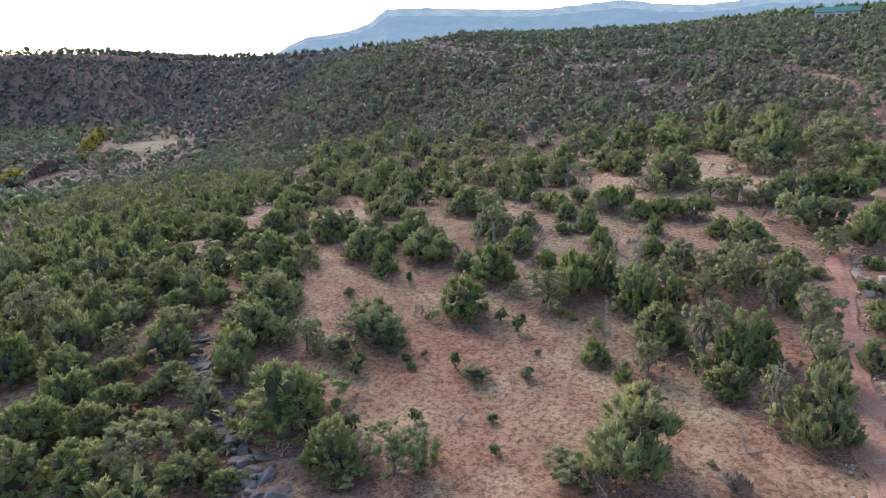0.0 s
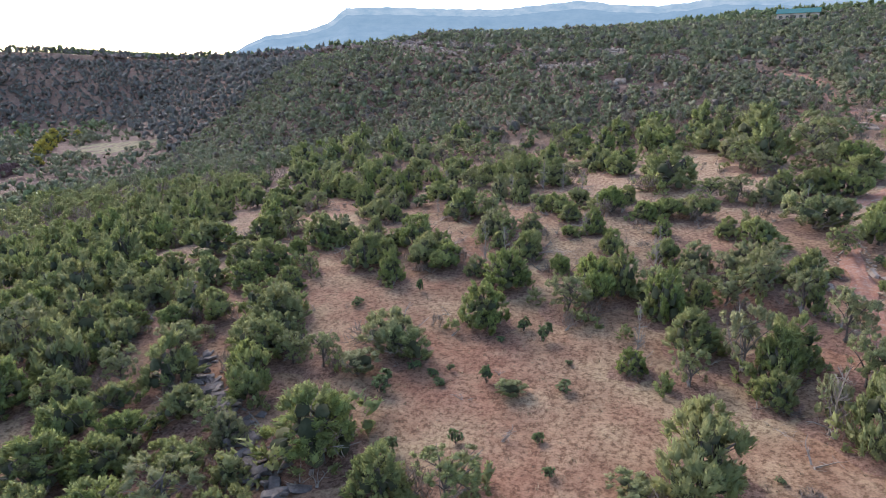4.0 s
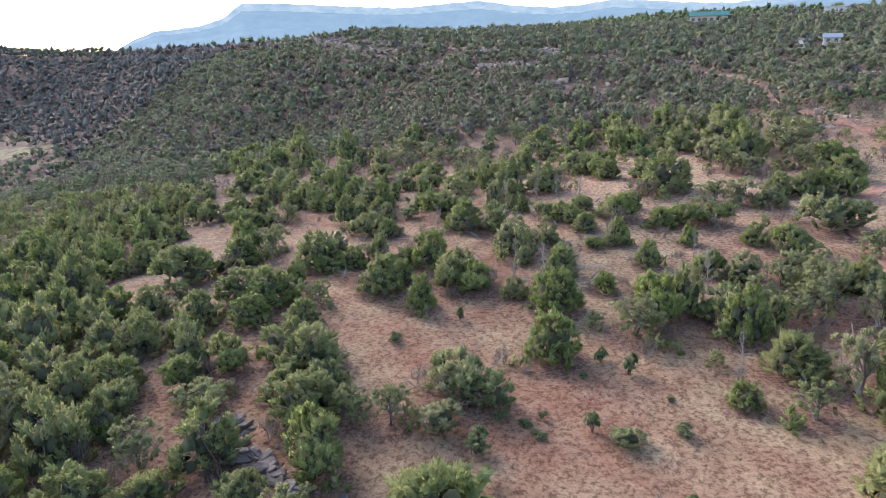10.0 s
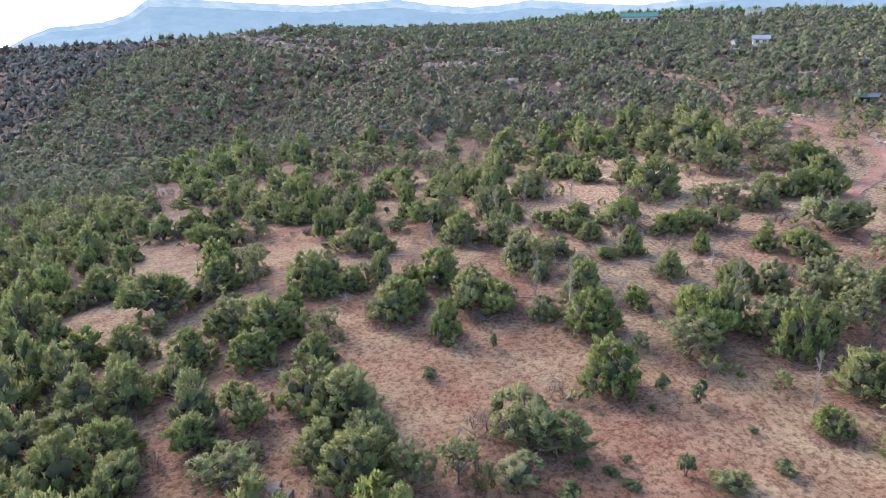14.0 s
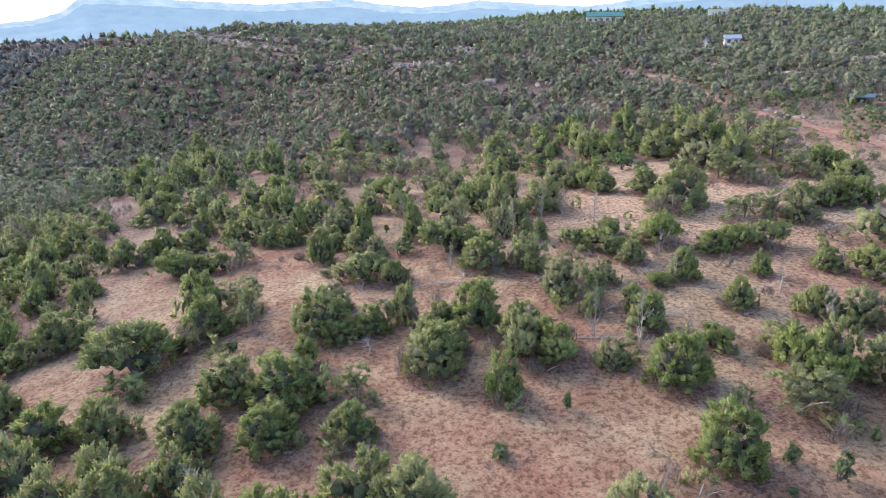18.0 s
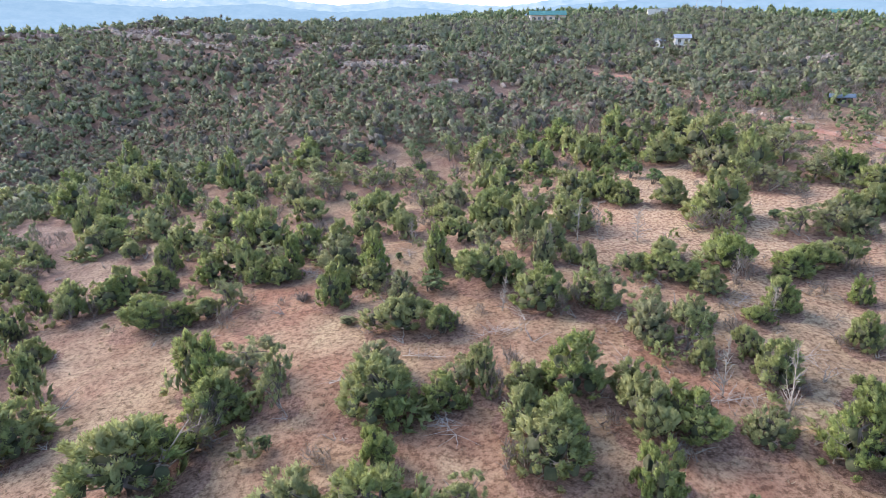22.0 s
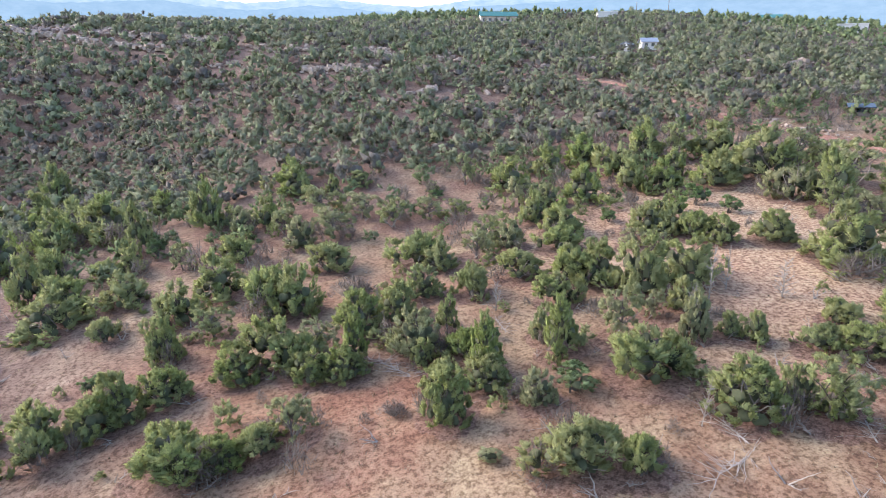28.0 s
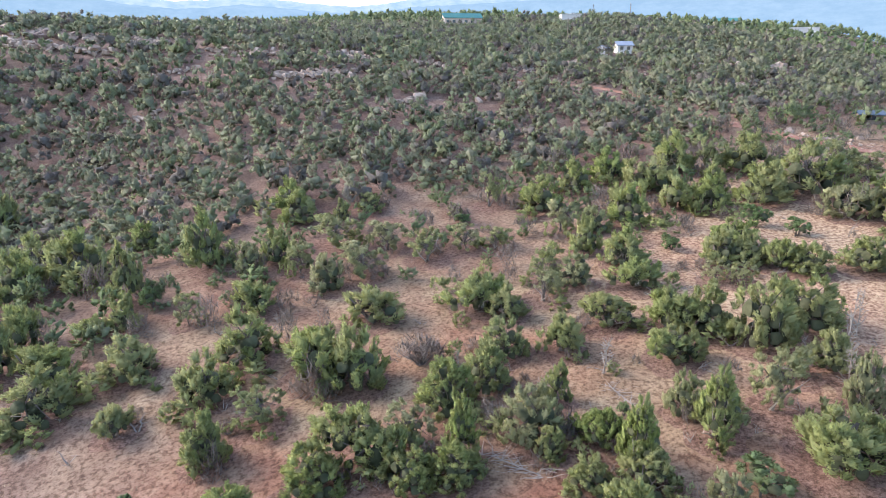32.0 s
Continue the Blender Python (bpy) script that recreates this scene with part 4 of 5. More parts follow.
SHRUBS_1 = [
    (26.6, 13.4, 0.9, 0.7), (16.1, 13.5, 1.5, 1.4), (39.3, 15.3, 0.7, 0.4), (20.1, 15.6, 1.1, 1.0), (25.4, 16.8, 0.9, 0.9),
    (12.8, 20.2, 2.0, 1.7), (16.8, 22.2, 1.3, 0.6), (26.2, 23.1, 1.5, 0.8), (20.4, 23.2, 1.2, 1.6), (16.0, 23.4, 1.1, 0.6),
    (14.2, 23.9, 1.2, 0.9), (17.1, 24.4, 0.7, 0.6), (26.2, 27.2, 0.7, 0.4), (-11.0, 28.8, 1.5, 2.0), (20.2, 29.4, 0.8, 0.7),
    (23.7, 30.5, 1.4, 1.8), (21.7, 32.0, 1.3, 1.4), (4.4, 34.2, 1.5, 0.9), (9.6, 38.4, 0.8, 1.6), (-22.1, 44.0, 1.3, 1.0),
]
SHRUBS_2 = [
    (-16.3, 50.5, 1.1, 1.3), (54.6, 51.6, 1.3, 0.9), (-2.0, 71.2, 3.5, 1.8), (42.0, 79.1, 2.4, 1.3), (-4.0, 81.0, 1.1, 1.2),
    (-37.0, 89.4, 2.1, 1.5), (-22.2, 94.8, 1.6, 1.8), (-47.8, 98.3, 2.0, 2.1), (36.8, 99.0, 3.2, 2.3), (21.6, 103.6, 2.8, 2.0),
    (35.4, 103.7, 3.7, 2.8), (-54.0, 108.4, 3.8, 2.2), (-34.9, 121.3, 3.1, 3.3), (5.3, 126.1, 2.8, 1.6),
]
SHRUBS = SHRUBS_1 + SHRUBS_2
GREY_BUSHES_1 = [
    (31.5, 12.5, 3.9, 1.9), (40.4, 13.2, 2.1, 1.2), (22.3, 21.9, 3.0, 1.5), (9.9, 22.1, 4.1, 2.5), (-10.5, 67.0, 2.0, 1.0),
    (-14.7, 74.3, 2.4, 1.1), (-13.6, 95.6, 5.0, 2.8),
]
GREY_BUSHES = GREY_BUSHES_1
SNAGS_1 = [
    (42.9, 20.6, 2.9, 4.8), (43.7, 21.1, 1.5, 3.2), (31.4, 29.6, 2.2, 4.3), (-13.4, 31.0, 3.5, 3.0), (16.8, 41.0, 1.7, 3.7),
    (17.1, 45.1, 2.3, 5.2), (33.1, 45.4, 2.6, 4.2), (14.3, 48.0, 1.9, 4.5), (33.5, 53.4, 2.0, 2.7), (24.8, 56.9, 2.0, 2.7),
    (25.8, 63.3, 1.3, 3.6), (3.3, 64.2, 1.6, 3.2), (11.9, 75.7, 2.3, 3.6), (22.7, 76.7, 2.8, 3.7), (16.4, 78.9, 2.3, 5.2),
    (12.7, 79.9, 2.4, 1.9), (19.4, 80.1, 1.9, 4.2), (-1.8, 86.1, 2.9, 3.2), (-12.0, 91.6, 2.1, 2.8),
]
SNAGS = SNAGS_1
FALLEN_BOUGHS_1 = [
    (40.4, 20.2, 2.4, 0.9), (11.2, 49.2, 3.6, 1.5), (-5.1, 49.8, 4.2, 1.7), (-10.1, 57.5, 4.4, 1.8), (24.2, 58.3, 4.4, 1.5),
    (-4.7, 58.5, 3.6, 1.5), (2.5, 60.7, 4.9, 2.0), (-12.9, 80.3, 5.3, 2.1), (-18.7, 85.2, 3.2, 1.3), (-6.2, 87.3, 3.1, 1.2),
]
FALLEN_BOUGHS = FALLEN_BOUGHS_1


# ---- planting ----
def stand(x, y, width, height, turn, sink=0.05):
    return pose(x, y, float(ground_at(x, y)) - sink, 0, 0, turn) @ Matrix.Diagonal((width, width, height, 1))


def plant(kinds, rows, group, seed):
    """Sets a copy of one of the kinds at each row of x, y, width, height."""
    rng = np.random.default_rng(seed)
    first = {}
    for i, (x, y, w, h) in enumerate(rows):
        k = i % len(kinds) if i < len(kinds) else int(rng.integers(len(kinds)))
        m = stand(x, y, w, h, rng.random() * 360)
        if k in first:
            copy_thing(kinds[k], m)
        else:
            first[k] = m
        tagged(kinds[k], group=group if len(rows) > 1 else "")
    for k, m in first.items():
        kinds[k].matrix_basis = m


def wild_rows(seed, count, region, low, high, clear):
    """Further rows in the thick woods beside the openings, clear of those that stand already."""
    rng = np.random.default_rng(seed)
    rows = []
    while len(rows) < count:
        x, y = region(rng)
        w = low + (high - low) * rng.random()
        if all(math.hypot(x - a, y - b) > 0.42 * (w + c) for a, b, c, _ in clear + rows) and not in_opening(x, y, 0.2):
            rows.append((x, y, w, w * (0.75 + 0.4 * rng.random())))
    return rows


def in_opening(x, y, margin=0.0):
    x, y = np.asarray(x, float), np.asarray(y, float)
    inside = np.zeros(x.shape, bool)
    for a, b, r in OPENINGS:
        inside |= np.hypot(x - a, y - b) < r + margin
    return inside | (road_gap(x, y, 3.0) < 0.5) & (y < 92) | (road_gap(x, y, 1.9) < 0.5)


# the thicket between the meadow and the road
PINYONS = PINYONS + [(36.0, 40.0, 3.3, 4.0), (42.0, 41.4, 4.0, 4.7), (43.0, 21.2, 2.4, 4.0)]
JUNIPERS = JUNIPERS + [(41.0, 26.9, 3.2, 4.2), (33.5, 36.0, 3.7, 4.9), (29.9, 40.4, 3.3, 4.7)]
TALL_ROWS = JUNIPERS + PINYONS + TALL_JUNIPERS + HALF_BARE_JUNIPERS
# the thick wood that runs down beside the ledge, at the meadow's western edge
# (it lies west of a line that swings from the ledge out to the bluff)
WOOD_EDGE = [(12.5, 0), (8.8, 7), (-9, 22), (-15, 37), (-33.5, 46), (-40, 66), (-46, 88), (-47, 101), (-50, 124), (-58, 165)]


def west_of_edge(x, y):
    return np.interp(y, [b for _, b in WOOD_EDGE], [a for a, _ in WOOD_EDGE]) - x


EDGE_ROWS = wild_rows(3, 235, lambda r: (-72 + 84 * r.random() ** 0.7, 92 * r.random()), 3.0, 5.2, TALL_ROWS)
EDGE_ROWS = [q for q in EDGE_ROWS if west_of_edge(q[0], q[1]) > 0]

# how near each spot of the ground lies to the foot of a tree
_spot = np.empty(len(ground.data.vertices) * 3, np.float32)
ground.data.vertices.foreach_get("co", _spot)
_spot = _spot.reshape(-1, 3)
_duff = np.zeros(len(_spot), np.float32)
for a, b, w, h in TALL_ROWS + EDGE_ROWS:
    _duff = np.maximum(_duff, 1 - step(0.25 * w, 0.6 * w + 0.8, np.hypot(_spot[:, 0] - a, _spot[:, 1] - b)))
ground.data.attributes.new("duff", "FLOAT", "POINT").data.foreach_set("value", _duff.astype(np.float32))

# trees of the front of the meadow are built finer than those behind it
FRONT = 95


def front(rows):
    return [q for q in rows if q[1] < FRONT]


def behind(rows):
    return [q for q in rows if q[1] >= FRONT]


ROUND, DOUBLE = "rounded dense green juniper on dry red soil", "double-crowned green juniper on dry red soil"
for rows, count, size, seed, pick in ((JUNIPERS, 105, 0.056, 21, front), (front(EDGE_ROWS) + behind(JUNIPERS + EDGE_ROWS), 40, 0.082, 121, list)):
    plant([
        tree("juniper", "juniper", 11, JUNIPER, count, size, 0, ROUND, "juniper tree"),
        tree("juniper", "juniper", 12, JUNIPER, count, size, 2, "rounded green juniper with bleached twigs at its foot", "juniper tree"),
        tree("juniper", "pair", 13, JUNIPER, count, size, 0, DOUBLE, "juniper tree"),
        tree("juniper", "juniper", 14, JUNIPER, count, size, 3, "green juniper with a few bleached boughs", "juniper tree"),
        tree("juniper", "pair", 15, JUNIPER, count, size, 4, "double-crowned green juniper with grey bare boughs", "juniper tree"),
        tree("juniper", "juniper", 16, JUNIPER, count, size, 0, ROUND, "juniper tree"),
    ], pick(rows), "junipers of the meadow and its edge", seed)
for count, size, seed, pick in ((110, 0.050, 22, front), (52, 0.066, 122, behind)):
    plant([
        tree("pinyon_pine", "open", 31, PINYON, count, size, 1, "open grey-olive pinyon pine with bare lower limbs", "pine tree"),
        tree("pinyon_pine", "open", 32, PINYON, int(count * 0.8), size, 4, "thin grey-olive pinyon pine with dead limbs", "pine tree"),
        tree("pinyon_pine", "juniper", 33, PINYON, count, size, 2, "full olive-green pinyon pine on dry soil", "pine tree"),
    ], pick(PINYONS), "pinyon pines of the meadow", seed)
plant([tree("tall_juniper", "tall", 41, JUNIPER, 130, 0.042, 0, "tall upright green juniper on red soil", "juniper tree"),
       tree("tall_juniper", "tall", 42, JUNIPER, 130, 0.042, 3, "tall upright juniper with bleached boughs", "juniper tree")], TALL_JUNIPERS, "tall junipers", 23)
plant([tree("half_bare_juniper", "juniper", 51, JUNIPER, 105, 0.052, 12, "green juniper, one side bare and bleached", "juniper tree"),
       tree("half_bare_juniper", "pair", 52, PINYON, 105, 0.050, 12, "half-dead juniper with many bleached boughs", "juniper tree")], HALF_BARE_JUNIPERS, "half-bare junipers", 24)
plant([tree("shrub", "shrub", 61, SHRUB, 40, 0.085, 0, "small bright green shrub in dry grass", "shrub"),
       tree("shrub", "shrub", 62, SHRUB, 40, 0.085, 0, "small bright green shrub in dry grass", "shrub")], SHRUBS, "shrubs of the meadow", 25)
plant([tree("grey_bush", "shrub", 71, PINYON, 50, 0.07, 4, "low olive-grey bush with bare twigs", "bush"),
       tree("grey_bush", "shrub", 72, SAGE, 800, 0.15, 12, "low grey leafless bush of tangled twigs", "bush")], GREY_BUSHES, "grey bushes", 26)
plant([tree("lone_pine", "tall", 45, FAR_WOOD, 40, 0.09, 0, "lone dark pine on the bluff's skyline", "pine tree")], [(-80.3, 313, 5.2, 5.6)], "", 29)


def snag(seed, count):
    rng = np.random.default_rng(seed)
    root = new("dead_tree")
    main = bough(rng, (0, 0, -0.03), (0.06, 0.03, 0.95), 0.030, 0.006, 0.2, 8)
    part("trunk", poly_mesh("trunk", *sticks([main]), DEAD), root)
    lines = []
    for k in range(count):
        s = main[1 + rng.integers(6)]
        a = rng.random() * 6.283
        reach = 0.42 * (1.15 - s[2]) * (0.6 + 0.6 * rng.random())
        end = s[:3] + np.array([reach * math.cos(a), reach * math.sin(a), 0.05 + 0.22 * rng.random()])
        limb = bough(rng, s[:3], end, 0.013, 0.004, 0.35, 5)
        lines.append(limb)
        for j in range(3):
            q = limb[1 + rng.integers(3)]
            lines.append(bough(rng, q[:3], q[:3] + 0.15 * unit(rng.normal(size=3) + (0, 0, 0.4)), 0.006, 0.0025, 0.3, 4))
    part("limbwork", poly_mesh("limbwork", *sticks(lines, 4), DEAD), root)
    return tagged(root, "leafless dead tree, bleached silver grey", "dead tree")


def fallen(seed):
    """A dead crown that lies on the ground."""
    rng = np.random.default_rng(seed)
    root = new("fallen_tree")
    main = bough(rng, (-0.5, 0, 0.07), (0.45, 0.05, 0.16), 0.017, 0.005, 0.2, 8)
    part("trunk", poly_mesh("trunk", *sticks([main]), DEAD), root)
    lines = []
    for k in range(38):
        s = main[1 + rng.integers(7)]
        end = s[:3] + 0.34 * unit(rng.normal(size=3) * (1, 1, 0.5) + (0.5, 0, 0.35)) * (0.5 + rng.random())
        end[2] = max(end[2], 0.03)
        lines.append(bough(rng, s[:3], end, 0.007, 0.002, 0.3, 5))
    part("limbwork", poly_mesh("limbwork", *sticks(lines, 4), DEAD), root)
    return tagged(root, "fallen dead tree of bleached tangled boughs", "dead tree")


FALLEN_BOUGHS = FALLEN_BOUGHS + [(14.5, 47.2, 4.0, 1.4), (9.6, 52.4, 4.2, 1.5), (17.3, 55.6, 4.4, 1.5), (21.5, 50.2, 4.6, 1.6), (12.8, 60.4, 4.0, 1.4), (4.9, 63.6, 4.2, 1.5), (24.6, 60.2, 4.2, 1.5), (-2.6, 83.4, 4.4, 1.6), (-10.4, 86.2, 4.0, 1.5)]
plant([snag(81, 22), snag(82, 28), snag(83, 18)], SNAGS, "dead trees", 27)
plant([fallen(91), fallen(92), fallen(93)], FALLEN_BOUGHS, "fallen trees", 28)


# ---- rocks ----
def stone_mesh(seed, mat, flat):
    """An angular block with broken corners."""
    rng = np.random.default_rng(seed)
    bm = bmesh.new()
    bmesh.ops.create_cube(bm, size=1)
    for v in bm.verts:
        v.co = (v.co.x * (0.8 + 0.35 * rng.random()) + 0.10 * rng.normal(), v.co.y * (0.7 + 0.4 * rng.random()) + 0.10 * rng.normal(), flat * (v.co.z + 0.10 * rng.normal()))
    bmesh.ops.bevel(bm, geom=list(bm.edges), offset=0.09, segments=1, affect="EDGES")
    for v in bm.verts:
        v.co += Vector(rng.normal(size=3) * 0.022)
    me = bpy.data.meshes.new("stone")
    bm.to_mesh(me)
    bm.free()
    me.materials.append(mat)
    return me


def stone_set(mat, flat, seed):
    return [stone_mesh(seed + k, mat, flat) for k in range(5)]


PALE_STONES, RED_STONES, GREY_STONES = stone_set(PALE_ROCK, 0.75, 100), stone_set(RED_ROCK, 0.7, 200), stone_set(GREY_ROCK, 0.36, 300)


def outcrop(line, count, small, large, spread, stones, seed, label, name="rock_outcrop", lift=0.25):
    """Stones strewn along a line of places."""
    rng = np.random.default_rng(seed)
    pts = smooth_line(line, 0.5) if len(line) > 1 else np.array(line, float)
    cx, cy = pts.mean(0)
    root = new(name)
    root.location = (cx, cy, float(ground_at(cx, cy)))
    # far ledges break into many small blocks
    if cy > 150 and count > 12 and large < 3:
        count, small, large = int(count * 1.7), small * 0.55, large * 0.70
    for k in range(count):
        x, y = pts[rng.integers(len(pts))] + rng.normal(size=2) * spread
        s = small + (large - small) * rng.random() ** 2
        ob = new("stone", stones[int(rng.integers(len(stones)))])
        ob.parent = root
        ob.location = (x - cx, y - cy, float(ground_at(x, y)) - root.location.z + s * lift * 0.5)
        ob.rotation_euler = (0.25 * rng.normal(), 0.25 * rng.normal(), rng.random() * 6.283)
        ob.scale = (s * (1 + 0.7 * rng.random()), s * (0.6 + 0.5 * rng.random()), s * (0.6 + 0.6 * rng.random()))
    return tagged(root, label, "rocks")


outcrop([(16, 4.5), (13, 6.5), (8.9, 9.6), (5.5, 12.4), (2.6, 15.2), (-1.1, 17.8), (-4.7, 21)], 290, 0.25, 1.15, 0.75, GREY_STONES, 1, "broken ledge of grey layered stone")
outcrop([(24, 236), (14, 233)], 26, 0.8, 1.9, 1.6, PALE_STONES, 2, "pale sandstone ledge among scrub", lift=1.1)
outcrop([(-4, 213), (3, 212), (14, 211)], 44, 0.8, 2.0, 1.7, PALE_STONES, 3, "pale sandstone ledge among scrub", lift=1.1)
outcrop([(18, 228), (24, 228)], 26, 0.8, 1.9, 1.5, PALE_STONES, 4, "pale sandstone ledge among scrub", lift=1.1)
outcrop([(14, 206), (2, 208.5), (-4, 210.5)], 26, 0.8, 2.0, 1.5, PALE_STONES, 5, "pale sandstone ledge among scrub", lift=1.1)
outcrop([(37, 222), (45, 220)], 26, 0.8, 1.9, 1.6, PALE_STONES, 6, "pale sandstone ledge among scrub", lift=1.1)
outcrop([(130, 185), (138, 183), (142, 190)], 40, 0.8, 2.4, 2.0, PALE_STONES, 7, "large pale sandstone ledge among scrub", lift=1.1)
outcrop([(22, 188), (25, 189)], 3, 1.6, 2.4, 0.8, PALE_STONES, 8, "large pale boulders on the hillside", lift=0.6)
outcrop([(15, 188), (20, 187)], 9, 0.8, 2.0, 0.9, PALE_STONES, 9, "scattered pale boulders on the hillside")
outcrop([(33, 180), (40, 186)], 7, 0.6, 1.6, 1.4, PALE_STONES, 10, "scattered pale boulders on the hillside")
outcrop([(-38, 262), (-56, 272), (-75, 284), (-95, 294)], 150, 0.9, 2.7, 1.8, RED_STONES, 11, "red sandstone rim along the bluff", lift=1.0)
outcrop([(-30, 256), (-45, 266), (-62, 276)], 110, 0.8, 2.3, 2.0, PALE_STONES, 12, "pale sandstone blocks along the bluff rim", lift=1.1)
outcrop([(-97, 298), (-140, 335), (-190, 370)], 110, 1.2, 3.6, 2.0, RED_STONES, 13, "red sandstone rim along the bluff", lift=1.0)
outcrop([(-190, 370), (-285, 418), (-400, 395)], 110, 1.4, 4.2, 2.5, RED_STONES, 14, "red sandstone rim along the bluff", lift=1.0)
outcrop([(-43, 249), (-64, 263), (-79, 277), (-100, 300)], 95, 1.1, 2.9, 1.4, PALE_STONES, 24, "lower band of pale sandstone below the bluff rim", lift=1.1)
outcrop([(-58, 278), (-80, 296), (-100, 308), (-125, 325)], 95, 1.1, 2.8, 1.6, PALE_STONES, 25, "tan sandstone blocks along the bluff rim", lift=1.1)
outcrop([(-24, 246), (-13, 241), (1, 233)], 45, 0.9, 2.2, 1.3, PALE_STONES, 26, "pale sandstone ledge among scrub", lift=1.1)
outcrop([(118, 196), (133, 195), (146, 186)], 40, 0.9, 2.4, 1.3, PALE_STONES, 27, "long pale sandstone ledge among scrub", lift=1.1)
outcrop([(84, 222), (92, 219)], 24, 0.8, 1.9, 1.3, PALE_STONES, 28, "pale sandstone ledge among scrub", lift=1.1)
outcrop([(80.5, 118), (77, 126), (76, 134)], 34, 0.3, 1.0, 1.3, PALE_STONES, 15, "pale stones along the road bank")
outcrop([(80, 100), (83.5, 106), (81.5, 113)], 30, 0.3, 1.0, 0.9, PALE_STONES, 16, "pale stones along the road bank")
outcrop([(53.2, 36), (53.8, 42), (55, 47)], 34, 0.25, 1.1, 0.7, PALE_STONES, 17, "heap of pale stones beside the road", lift=0.5)
outcrop([(48.2, 44.3), (47.6, 46)], 12, 0.25, 1.0, 0.6, PALE_STONES, 18, "heap of pale stones beside the road", lift=0.5)
outcrop([(70, 116), (73, 120)], 12, 0.5, 1.6, 1.2, PALE_STONES, 19, "pale stones on the hillside below the road")
for k, (a, b) in enumerate((((48, 196), (56, 194)), ((60, 214), (70, 211)), ((-20, 226), (-30, 230)), ((88, 200), (98, 197)), ((-34, 205), (-42, 208)), ((100, 176), (108, 172)))):
    outcrop([a, b], 16, 0.7, 1.7, 1.3, PALE_STONES, 40 + k, "low pale sandstone ledge among scrub", lift=1.1)
outcrop([(-60, 230), (-72, 236), (-84, 240)], 18, 1.0, 3.2, 2.5, RED_STONES, 20, "red stones on the steep hillside")
outcrop([(-5, 233), (-16, 238)], 18, 0.9, 2.1, 1.8, PALE_STONES, 23, "pale sandstone ledge among scrub", lift=1.1)


def cut_bank(a, b, tall, deep):
    """A steep raw bank with a broken face and a worn upper edge."""
    rng = np.random.default_rng(77)
    n, rows = 60, 7
    a, b = np.array(a, float), np.array(b, float)
    way = (b - a) / np.linalg.norm(b - a)
    out = np.array([way[1], -way[0]])
    v = []
    for i in range(n):
        s = i / (n - 1)
        rise = tall * math.sin(math.pi * min(max(s, 0.03), 0.97)) ** 0.5
        for j in range(rows):
            q = j / (rows - 1)
            p = a + (b - a) * s + out * (deep * (1 - q) ** 1.5 + 0.5 * rng.normal() * (0 < j < rows - 1))
            v.append((*p, float(land(*p)) - 0.4 + (rise + 0.4) * q + 0.15 * rng.normal()))
        p = a + (b - a) * s - out * 9
        v.append((*p, float(land(*p)) - 0.3))
    k = rows + 1
    f = [(i * k + j, (i + 1) * k + j, (i + 1) * k + j + 1, i * k + j + 1) for i in range(n - 1) for j in range(k - 1)]
    ob = new("cut_bank", mesh_from("cut_bank", v, np.array(f), RED_EARTH))
    tagged(ob, "raw dark red cut bank beside the creek", "bank", kind="structure")


RED_EARTH = rock("raw_red_earth", (0.10, 0.055, 0.048), (0.17, 0.095, 0.08), (0.25, 0.15, 0.12), 0.4)
cut_bank((-206, 147), (-222, 180), 5.0, 1.6)


# ---- houses and poles on the tableland ----
WHITE_WALL = plain("white_plaster", (0.60, 0.56, 0.50), 0.8, 0.05)
TAN_WALL = plain("tan_plaster", (0.62, 0.50, 0.40), 0.85, 0.06)
GREEN_ROOF = plain("green_metal", (0.07, 0.19, 0.165), 0.65, 0.10)
BLUE_ROOF = plain("blue_metal", (0.10, 0.125, 0.15), 0.7, 0.10)
GREY_ROOF = plain("grey_metal", (0.28, 0.30, 0.33), 0.6, 0.08)
TIMBER = plain("weathered_timber", (0.25, 0.19, 0.15), 0.85, 0.15)
PANE, _n, _l, _b = material("window_glass", 0.08)
_b.inputs["Base Color"].default_value = (0.03, 0.04, 0.05, 1)
_b.inputs["Specular IOR Level"].default_value = 0.6


def box(bm, x0, x1, y0, y1, z0, z1, bevel=0.0):
    made = bmesh.ops.create_cube(bm, size=1, matrix=Matrix.LocRotScale(((x0 + x1) / 2, (y0 + y1) / 2, (z0 + z1) / 2), None, (x1 - x0, y1 - y0, z1 - z0)))["verts"]
    if bevel:
        bmesh.ops.bevel(bm, geom=list({e for v in made for e in v.link_edges}), offset=bevel, segments=1, affect="EDGES")


def built(name, bm, mat, parent, label=""):
    me = bpy.data.meshes.new(name)
    bmesh.ops.recalc_face_normals(bm, faces=bm.faces)
    bm.to_mesh(me)
    bm.free()
    me.materials.append(mat)
    return part(name, me, parent, label)


